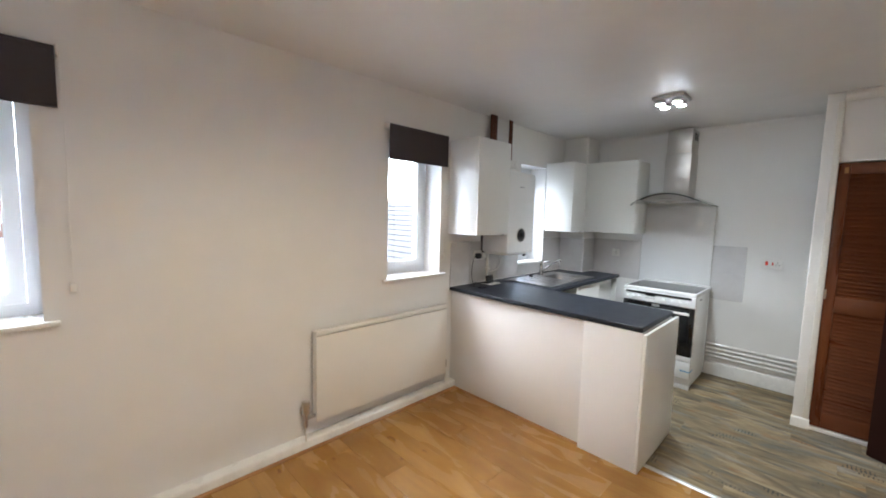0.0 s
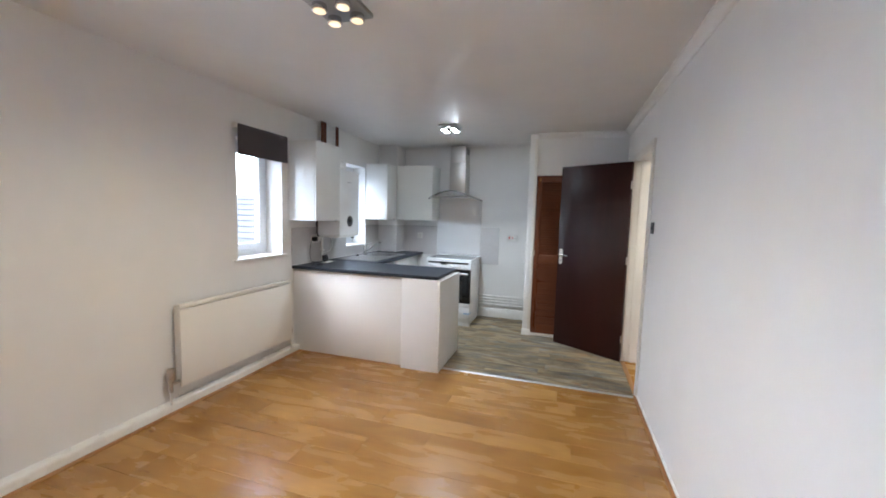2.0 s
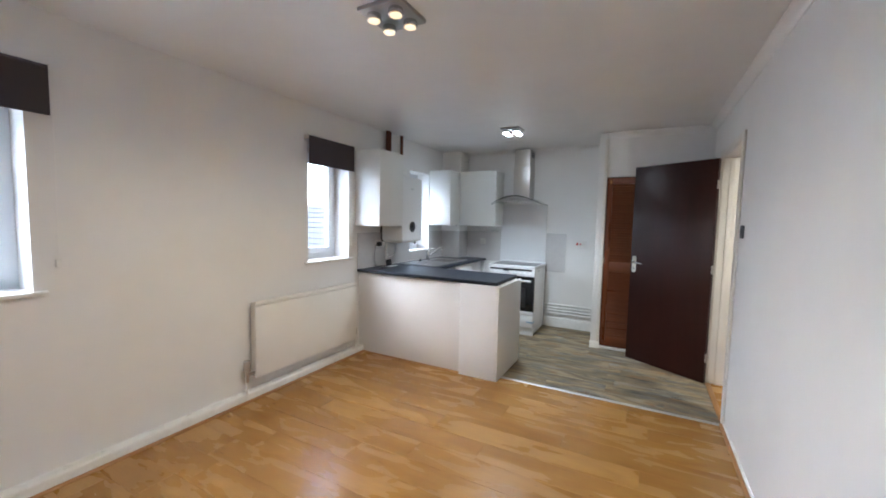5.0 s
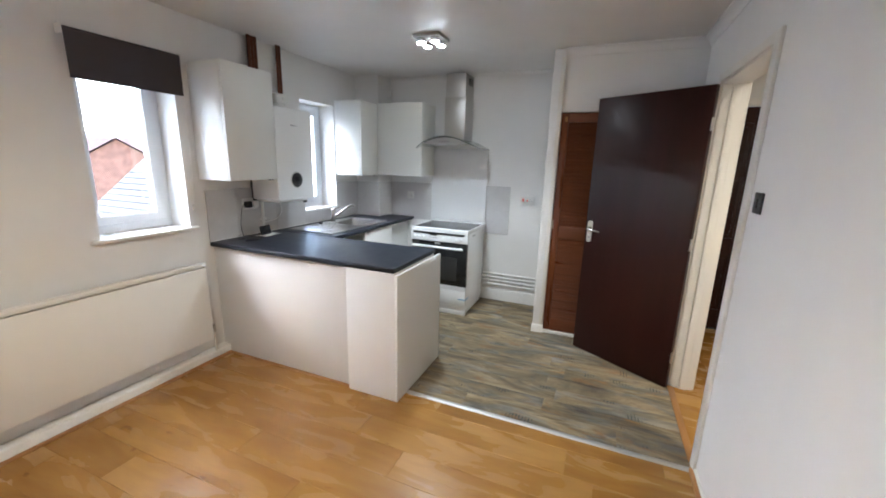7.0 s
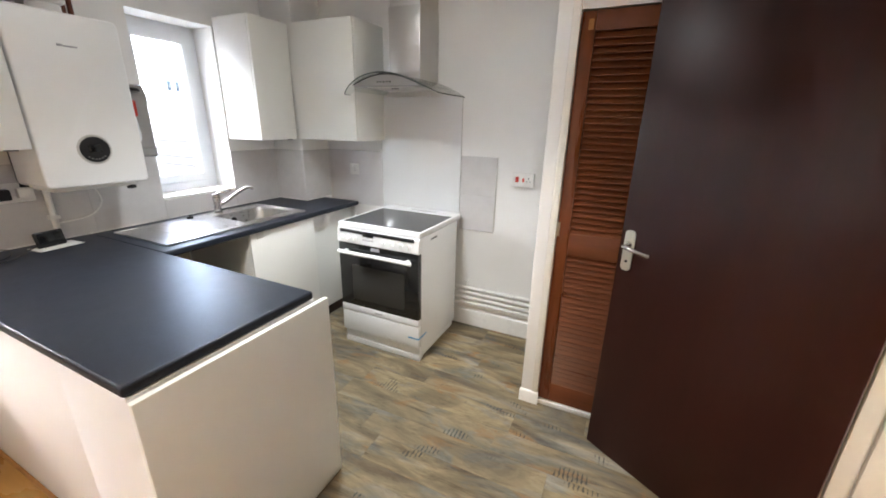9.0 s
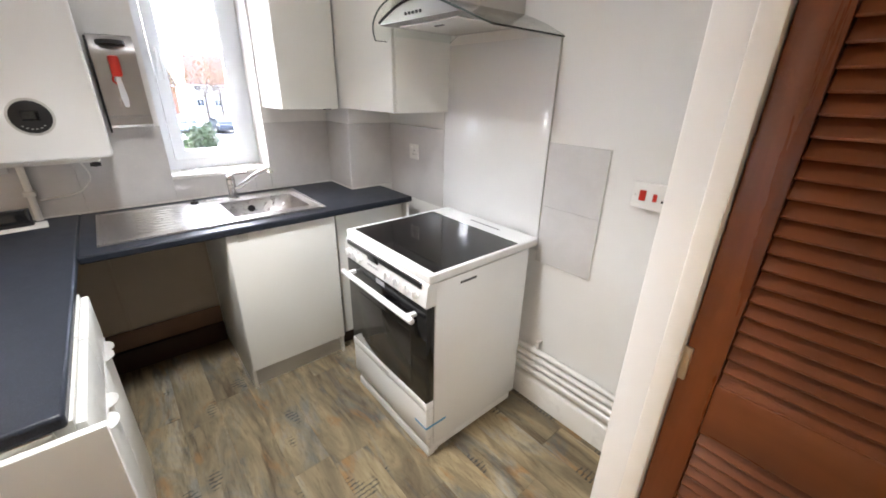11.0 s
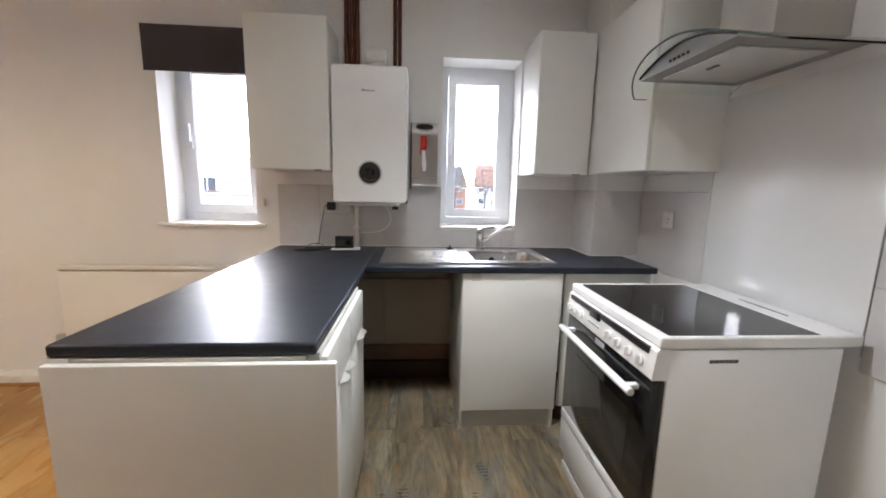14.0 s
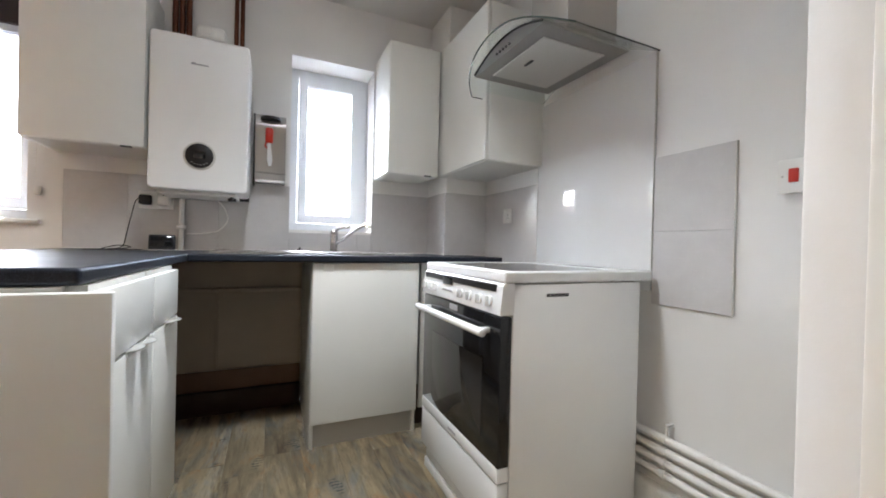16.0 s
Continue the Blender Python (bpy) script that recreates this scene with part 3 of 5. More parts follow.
# ---- radiator ----
def radiator(x0, x1, z0, z1):
    t = thing("radiator", ((x0 + x1) / 2, N - 0.06, 0), "cream enamelled flat panel radiator hung under the window wall", "radiator")
    yf, yb = N - 0.095, N - 0.03
    part("front_panel", box(x0, yf, z0, x1, yf + 0.018, z1 - 0.039, 0.006), M_RAD, t)
    part("top_strip", box(x0, yf - 0.002, z1 - 0.031, x1, yf + 0.02, z1, 0.005), M_RAD, t)
    part("back_panel", box(x0 + 0.004, yb - 0.014, z0 + 0.01, x1 - 0.004, yb, z1 - 0.01, 0.005), M_RAD, t)
    part("top_grille", join(*[box(x0 + 0.02 + k * 0.024, yf + 0.02, z1 - 0.012, x0 + 0.034 + k * 0.024, yb - 0.014, z1 - 0.004) for k in range(int((x1 - x0 - 0.03) / 0.024))]), M_RAD, t)
    for x in (x0 + 0.001, x1 - 0.003):
        part("side_panel", box(x, yf + 0.018, z0 + 0.05, x + 0.002, yb - 0.014, z1 - 0.012), M_RAD, t)
    for x in (x0 + 0.16, x1 - 0.16):
        part("bracket", box(x - 0.015, yb, z0 + 0.06, x + 0.015, N, z1 - 0.06, 0.002), M_RAD, t)
    v = part("thermostatic_valve", join(cyl((x0 - 0.055, N - 0.062, z0 + 0.065), (x0 - 0.055, N - 0.062, z0 + 0.15), 0.027, 18, 0.024, 0.005), box(x0 - 0.074, N - 0.081, z0 + 0.075, x0 - 0.036, N - 0.043, z0 + 0.085, 0.004)), M_NICKEL, t, "dull metal valve head")
    part("valve_body", join(cyl((x0 - 0.055, N - 0.062, z0 - 0.02), (x0 - 0.055, N - 0.062, z0 + 0.065), 0.013, 14), cyl((x0 - 0.055, N - 0.062, z0 + 0.035), (x0 + 0.01, N - 0.062, z0 + 0.035), 0.012, 14)), M_NICKEL, v, "nickel valve body")
    part("pipe", cyl((x0 - 0.055, N - 0.062, 0), (x0 - 0.055, N - 0.062, z0 - 0.02), 0.0075, 12), M_GLOSS, t)
    lv = part("lockshield_valve", join(cyl((x1 + 0.03, N - 0.062, z0 + 0.04), (x1 + 0.03, N - 0.062, z0 + 0.10), 0.012, 14, 0.010), cyl((x1 - 0.005, N - 0.062, z0 + 0.055), (x1 + 0.03, N - 0.062, z0 + 0.055), 0.009, 12)), M_NICKEL, t, "grey lockshield valve")
    part("pipe", cyl((x1 + 0.03, N - 0.062, 0), (x1 + 0.03, N - 0.062, z0 + 0.04), 0.0075, 12), M_GLOSS, t)
    return t


radiator(1.085, 2.24, 0.178, 0.772)


# ---- ceiling lights ----
def spot_plate(x, y, size, bulb, label, plate_mat):
    t = thing("ceiling_light", (x, y, TOP), label, "ceiling light", "ceiling lights")
    h = size / 2
    part("plate", box(x - h, y - h, TOP - 0.022, x + h, y + h, TOP, 0.005), plate_mat, t)
    q = h * 0.52
    for dx, dy in ((-q, -q), (q, -q), (-q, q), (q, q)):
        cup = part("lamp_holder", cyl((x + dx, y + dy, TOP - 0.052), (x + dx, y + dy, TOP - 0.022), 0.036, 24, 0.033, 0.004), M_CHROME, t, "chrome lamp holder")
        part("bulb", cyl((x + dx, y + dy, TOP - 0.057), (x + dx, y + dy, TOP - 0.0522), 0.028, 24, None, 0.001), bulb, cup, "lit halogen bulb")
    return t


def spot_beam(x, y, watts, colour, spread=140):
    """The downward beam that the four reflector bulbs throw together."""
    d = bpy.data.lights.new("spot_beam", "SPOT")
    d.energy, d.color, d.spot_size, d.spot_blend, d.shadow_soft_size = watts, colour, radians(spread), 1.0, 0.12
    new("spot_beam", d).matrix_basis = pose(x, y, TOP - 0.17)


spot_beam(3.26, 0.91, SPOT_COOL, (0.94, 0.98, 1.0), 118)
spot_beam(0.79, 0.73, SPOT_WARM, (1.0, 0.82, 0.60), 170)
spot_plate(3.26, 0.91, 0.21, M_BULB_COOL, "square steel ceiling light with four lit spot bulbs", M_STEELDARK)
spot_plate(0.79, 0.73, 0.24, M_BULB_WARM, "square steel ceiling light with four warm lit spot bulbs", M_STEELDARK)

# Added light, out of view: brightens the hall floor and the cooker's side.
spot_beam(2.15, -1.62, SPOT_HALL_FILL, (1.0, 0.86, 0.68))
spot_plate(2.15, -1.62, 0.21, M_BULB_FILL, "unseen ceiling light added to brighten the hall and cooker side", M_STEEL)

# ---- kitchen door, its frame, cupboard door, hall ----
def door_frame():
    t = thing("door_frame", ((DOOR0 + DOOR1) / 2, S - 0.05, 0), "cream gloss painted door frame with flat architraves", "door frame", kind="structure")
    y0, y1 = S - DEEP - 0.002, S + 0.002
    part("jamb", box(DOOR0 - 0.03, y0, 0, DOOR0, y1, DOORTOP + 0.03, 0.002), M_LINT, t)
    part("jamb", box(DOOR1, y0, 0, DOOR1 + 0.03, y1, DOORTOP + 0.03, 0.002), M_LINT, t)
    part("head", box(DOOR0, y0, DOORTOP, DOOR1, y1, DOORTOP + 0.03, 0.002), M_LINT, t)
    for x0, x1 in ((DOOR0, DOOR0 + 0.012), (DOOR1 - 0.012, DOOR1)):
        part("stop", box(x0, S - 0.095, 0, x1, S - 0.05, DOORTOP - 0.012, 0.002), M_LINT, t)
    for ya, yb in ((S, S + 0.016), (S - DEEP - 0.016, S - DEEP)):
        part("architrave", box(DOOR0 - 0.075, ya, 0, DOOR0 - 0.01, yb, DOORTOP + 0.06, 0.005), M_LINT, t)
        part("architrave", box(DOOR1 + 0.01, ya, 0, DOOR1 + 0.058, yb, DOORTOP + 0.06, 0.005), M_LINT, t)
        part("architrave", box(DOOR0 - 0.0095, ya, DOORTOP + 0.012, DOOR1 + 0.0095, yb - 0.001, DOORTOP + 0.06, 0.005), M_LINT, t)


door_frame()


def lever_set(parent, x, z, y, side):
    """Lever handle on a long back plate; local to the door, on the face at y, pointing to side (+1 or -1) in y."""
    rr, hw, hh = 0.016, 0.021, 0.085
    outline = [(x + sx * (hw - rr) + rr * math.cos(a0 + k * math.pi / 10), z + sz * (hh - rr) + rr * math.sin(a0 + k * math.pi / 10)) for sx, sz, a0 in ((1, 1, 0), (-1, 1, math.pi / 2), (-1, -1, math.pi), (1, -1, -math.pi / 2)) for k in range(6)]
    pl = part("back_plate", prism(outline, "y", y, y + side * 0.007), M_BRASS, parent, "satin silver metal back plate with rounded ends", local=True)
    lev = arc([(x, y + side * 0.006, z + 0.025), (x, y + side * 0.045, z + 0.025), (x - 0.025, y + side * 0.055, z + 0.025), (x - 0.07, y + side * 0.054, z + 0.019), (x - 0.115, y + side * 0.05, z + 0.014)], 5)
    part("lever", join(tube(lev, 0.0085, 12), cyl((x, y + side * 0.006, z + 0.025), (x, y + side * 0.02, z + 0.025), 0.016, 18, 0.012)), M_CHROME, pl, "polished lever", local=True)
    part("keyhole", cyl((x, y + side * 0.0068, z - 0.045), (x, y + side * 0.0078, z - 0.045), 0.006, 12), M_BLACKPL, pl, local=True)


def flush_door(hinge, angle, w, h, th=0.038):
    t = thing("kitchen_door", hinge, "open dark mahogany flush door with a silver lever handle", "door", rz=angle)
    part("leaf", box(0.004, 0, 0.006, w, th, h, 0.002), M_DOOR, t, local=True)
    lever_set(t, w - 0.042, 1.012, th, 1)
    lever_set(t, w - 0.042, 1.012, 0.0, -1)
    for z in (0.2, 1.0, 1.75):
        part("hinge", join(cyl((-0.002, th + 0.002, z), (-0.002, th + 0.002, z + 0.075), 0.006, 10), box(0.0, th - 0.03, z, 0.0045, th, z + 0.075)), M_NICKEL, t, local=True)
    return t


flush_door((3.318, -0.966, 0.0), 58.0, 0.775, 2.014)


def louvre_door():
    y0, y1, z0, z1 = -0.655, -0.006, 0.035, 1.938
    x0, x1 = CUP + 0.012, CUP + 0.042
    t = thing("louvred_cupboard_door", (CUP + 0.027, (y0 + y1) / 2, 0.03), "red-brown stained pine louvred cupboard door, closed", "cupboard door")
    st = 0.058
    for a, b in ((y0, y0 + st), (y1 - st, y1)):
        part("stile", box(x0, a, z0, x1, b, z1, 0.003), M_LOUVRE_V, t)
    rails = ((z0, z0 + 0.11), (0.888, 1.0), (z1 - 0.075, z1))
    for a, b in rails:
        part("rail", box(x0 + 0.001, y0 + st, a, x1 - 0.001, y1 - st, b, 0.002), M_LOUVRE, t)
    slat = box(-0.0185, y0 + st, -0.003, 0.0185, y1 - st, 0.003, 0.0022, 1)
    slat.transform(pose(0, 0, 0, 0, -57, 0))
    me = mesh_of("slat", slat, M_LOUVRE, 40)
    for lo, hi in ((rails[0][1], rails[1][0]), (rails[1][1], rails[2][0])):
        n = round((hi - lo) / 0.0275)
        for k in range(n):
            ob = new("slat", me)
            ob.parent = t
            ob.matrix_basis = pose(0, -(y0 + y1) / 2, lo + (k + 0.5) * (hi - lo) / n - 0.03)
    part("catch_plate", box(x0 - 0.002, y1 - 0.05, z1 - 0.07, x0, y1 - 0.03, z1 - 0.03), M_LAMTRIM, t)
    part("hinge", join(box(x0 - 0.004, y1 - 0.012, 0.98, x0 + 0.004, y1 + 0.004, 1.05, 0.002)), M_BRASS, t)
    return t


louvre_door()
solid("trim_cupboard_cill", box(CUP + 0.004, -0.66, 0, CUP + 0.10, NIB0 - 0.001, 0.028, 0.004), M_GLOSS, "white painted cupboard threshold", "threshold", kind="structure")
solid("trim_cupboard_lining", join(box(CUP - 0.006, NIB0 - 0.004, 0.0285, CUP + 0.05, NIB0 + 0.03, TOP - 0.061, 0.004)), M_LINT, "white painted cupboard frame edge", "trim", kind="structure")
# Added dark sheet; its colour gives the slat gaps their shade.
solid("cupboard_inside", box(CUP + 0.30, S + 0.01, 0, CUP + 0.32, NIB0 - 0.01, TOP), M_BOXDARK, "added dark board that shades the gaps between the slats", "board", kind="structure")


def hall_door():
    y0, y1 = -1.96, -1.205
    t = thing("hall_door", (HALL_E + 0.03, (y0 + y1) / 2, 0), "dark brown panelled timber door, closed, at the hall's end", "door")
    x0 = HALL_E + 0.012
    part("leaf", box(x0 + 0.014, y0 + 0.004, 0.006, x0 + 0.04, y1 - 0.004, 2.055, 0.002), M_DOOR, t)
    for a, b in ((y0 + 0.004, y0 + 0.11), (y1 - 0.11, y1 - 0.004), ((y0 + y1) / 2 - 0.045, (y0 + y1) / 2 + 0.045)):
        part("stile", box(x0, a, 0.006, x0 + 0.014, b, 2.055, 0.003), M_DOOR, t)
    for lo, hi in ((0.006, 0.2), (0.74, 0.9), (1.45, 1.55), (1.92, 2.055)):
        for a, b in ((y0 + 0.11, (y0 + y1) / 2 - 0.045), ((y0 + y1) / 2 + 0.045, y1 - 0.11)):
            part("rail", box(x0 + 0.001, a, lo, x0 + 0.014, b, hi, 0.003), M_DOOR, t)
    part("lock", cyl((x0 - 0.012, y0 + 0.094, 0.88), (x0 + 0.002, y0 + 0.094, 0.88), 0.017, 18, None, 0.003), M_NICKEL, t, "round metal lock")
    # Pale upright line from the floor to just below one metre.
    part("edge_strip", box(x0 - 0.006, y0 + 0.052, 0.012, x0 + 0.001, y0 + 0.062, 0.955, 0.002), M_PALEMETAL, t, "thin pale upright line near the door's edge")
    for a, b in ((y0 + 0.118, (y0 + y1) / 2 - 0.053), ((y0 + y1) / 2 + 0.053, y1 - 0.118)):
        for lo, hi in ((0.21, 0.73), (0.91, 1.44), (1.56, 1.91)):
            part("raised_panel", box(x0 + 0.004, a + 0.022, lo + 0.022, x0 + 0.0145, b - 0.022, hi - 0.022, 0.009), M_DOOR, t)
    f = thing("hall_door_frame", (HALL_E, (y0 + y1) / 2, 0), "dark brown door frame in the hall", "door frame", kind="structure")
    part("architrave", box(HALL_E - 0.014, y0 - 0.138, 0, HALL_E - 0.001, y0 - 0.002, 2.12, 0.004), M_DOOR, f)
    part("architrave", box(HALL_E - 0.014, y1 + 0.002, 0, HALL_E - 0.001, y1 + 0.07, 2.12, 0.004), M_LINT, f)
    part("architrave", box(HALL_E - 0.014, y0 - 0.002, 2.062, HALL_E - 0.001, y1 + 0.002, 2.12, 0.004), M_LINT, f)


hall_door()


def switch_plate(name, label, x0, x1, y, z0, z1, face_mat):
    t = thing(name, ((x0 + x1) / 2, y, z0), label, "light switch")
    part("plate", box(x0, y, z0, x1, y + 0.009, z1, 0.003), face_mat, t)
    part("rocker", box((x0 + x1) / 2 - 0.012, y + 0.009, (z0 + z1) / 2 - 0.02, (x0 + x1) / 2 + 0.012, y + 0.014, (z0 + z1) / 2 + 0.02, 0.003), M_DARKGREY, t)
    for x in (x0 + 0.014, x1 - 0.014):
        part("screw", cyl((x, y + 0.009, (z0 + z1) / 2), (x, y + 0.0102, (z0 + z1) / 2), 0.0035, 10), M_CHROME, t)


switch_plate("light_switch", "brushed dark metal light switch on the white wall", 2.335, 2.42, S, 1.347, 1.433, M_DARKGREY)

# ---- peninsula and base units ----
WT0, WT1, WTN = 0.858, 0.890, 1.625
PX0, PX1, PY0 = 2.352, 2.970, 0.712
RUN_E = 4.435
SINK = (3.492, 3.912, 1.748, 2.108)


def worktop():
    t = thing("worktop", (PX0, WTN, WT0), "black laminate l-shaped kitchen worktop with a satin sheen", "worktop")
    a = pierced([PX0, PX1 - 0.0003], [PY0, N - 0.001], WT0, WT1, "z")
    b = pierced([PX1, SINK[0], SINK[1], 4.2365, RUN_E], [WTN, SINK[2], 1.976, SINK[3], N - 0.009], WT0, WT1, "z", [SINK], lambda u, v: not (u > 4.2365 and v > 1.976))
    for name, bm in (("peninsula_slab", a), ("sink_run_slab", b)):
        ob = part(name, bm, M_TOP, t)
        bv = ob.modifiers.new("edge", "BEVEL")
        bv.width, bv.segments, bv.limit_method, bv.angle_limit = 0.008, 3, "ANGLE", radians(60)


worktop()


def peninsula_panels():
    t = thing("peninsula_cladding", (2.5, 1.5, 0), "white painted panels cladding the back and end of the peninsula", "cladding")
    part("end_panel", box(PX0 + 0.002, 0.688, 0, 3.022, 0.709, 0.849, 0.005), M_CAB, t)
    part("end_strip", box(PX0 + 0.01, 0.712, 0.79, 2.945, 0.73, WT0 - 0.0005, 0.002), M_CABEDGE, t)
    part("column", box(PX0 + 0.004, 0.7092, 0, 2.405, 1.062, WT0 - 0.0005, 0.002), M_WALL, t)
    part("back_panel", box(2.386, 1.0622, 0, 2.405, N - 0.001, WT0 - 0.0005, 0.001), M_WALL, t)


peninsula_panels()


def base_unit(y0, y1):
    x1 = 2.992
    t = thing("drawer_base_unit", ((2.42 + x1) / 2, (y0 + y1) / 2, 0), "white kitchen base unit with one drawer above a door", "base unit", "base units")
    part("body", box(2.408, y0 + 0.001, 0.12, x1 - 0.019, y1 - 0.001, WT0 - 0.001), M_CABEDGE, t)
    dr = part("drawer_front", box(x1 - 0.018, y0 + 0.002, 0.700, x1, y1 - 0.002, WT0 - 0.012, 0.003), M_CAB, t)
    do = part("door", box(x1 - 0.018, y0 + 0.002, 0.125, x1, y1 - 0.002, 0.694, 0.003), M_CAB, t)
    ym = (y0 + y1) / 2
    for yy, zz, host in ((ym, 0.697, dr), (y1 - 0.075, 0.689, do)):
        half = [(x1 + 0.024 * math.sin(k * math.pi / 10), yy - 0.034 * math.cos(k * math.pi / 10)) for k in range(11)]
        part("handle", join(prism(half, "z", zz, zz + 0.003), box(x1 - 0.0002, yy - 0.034, zz - 0.012, x1 + 0.0022, yy + 0.034, zz + 0.0005)), M_PALEMETAL, host, "half-round pale metal finger pull", smooth=30)
    part("plinth", box(2.408, y0, 0, x1 - 0.045, y1, 0.119, 0.001), M_CAB, t)


base_unit(0.732, 1.078)
base_unit(1.084, 1.368)


def sink_unit():
    x0, x1, yf = 3.445, 3.955, 1.648
    t = thing("sink_base_unit", ((x0 + x1) / 2, 1.95, 0), "white kitchen base unit with one plain door under the sink", "base unit", "base units")
    part("side_panel", box(x0, yf + 0.02, 0.0, x0 + 0.016, 2.24, WT0 - 0.001, 0.001), M_CAB, t)
    part("side_panel", box(x1 - 0.016, yf + 0.02, 0.0, x1, 2.24, WT0 - 0.001, 0.001), M_CAB, t)
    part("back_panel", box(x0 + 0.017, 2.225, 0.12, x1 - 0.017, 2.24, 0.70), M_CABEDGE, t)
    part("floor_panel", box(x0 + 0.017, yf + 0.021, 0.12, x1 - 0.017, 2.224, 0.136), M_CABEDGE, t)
    do = part("door", box(x0 + 0.001, yf, 0.116, x1 - 0.001, yf + 0.018, WT0 - 0.004, 0.003), M_CAB, t)
    part("edge_clip", box(x0 + 0.045, yf - 0.003, WT0 - 0.042, x0 + 0.09, yf + 0.0005, WT0 - 0.004, 0.002), M_CABEDGE, do, "small grey plastic door tag")
    part("plinth", box(x0 + 0.0165, yf + 0.045, 0, x1 - 0.0165, yf + 0.06, 0.119, 0.001), M_PLAST, t)
    part("plinth_facing", box(x0 - 0.001, yf + 0.040, 0, x1 + 0.001, yf + 0.0445, 0.119, 0.001), M_PLINTH, t, "pale grey plinth")


sink_unit()
solid("corner_filler_panel", box(3.985, 1.70, 0.10, RUN_E - 0.02, 1.716, WT0 - 0.001, 0.002), M_CAB, "white filler panel under the end of the worktop", "filler panel")
solid("worktop_end_support", box(RUN_E - 0.019, 1.655, 0, RUN_E - 0.003, 1.984, WT0 - 0.001, 0.002), M_CAB, "white end panel holding the worktop up", "end panel")
# The gap under the filler panel: its shade is this board's dark colour.
solid("corner_plinth", box(3.985, 1.74, 0, RUN_E - 0.0195, 1.756, 0.099, 0.001), M_BOXDARK, "dark board standing in for the shaded plinth gap", "plinth")


def appliance_gap():
    t = thing("appliance_recess_lining", (3.2, N - 0.02, 0), "bare brown boards lining the empty appliance space", "lining board")
    part("back_board", box(2.56, N - 0.030, 0.236, 3.44, N - 0.018, 0.66, 0.002), M_BOARD, t)
    part("ledge", box(2.42, N - 0.05, 0.662, 3.44, N - 0.016, 0.684, 0.003), M_BOARD, t)
    part("upright", box(3.005, N - 0.044, 0.236, 3.018, N - 0.0305, 0.66, 0.002), M_BOARD, t)
    part("upper_board", box(2.42, N - 0.026, 0.686, 3.44, N - 0.016, WT0 - 0.002), M_BOARD, t)
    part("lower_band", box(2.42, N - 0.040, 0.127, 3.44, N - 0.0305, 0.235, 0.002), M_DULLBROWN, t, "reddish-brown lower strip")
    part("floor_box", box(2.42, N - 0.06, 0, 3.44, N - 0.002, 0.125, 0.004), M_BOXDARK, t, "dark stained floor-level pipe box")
    part("inner_side", box(2.4065, 1.371, 0, 2.962, 1.385, WT0 - 0.001, 0.001), M_BOARD, t)


appliance_gap()


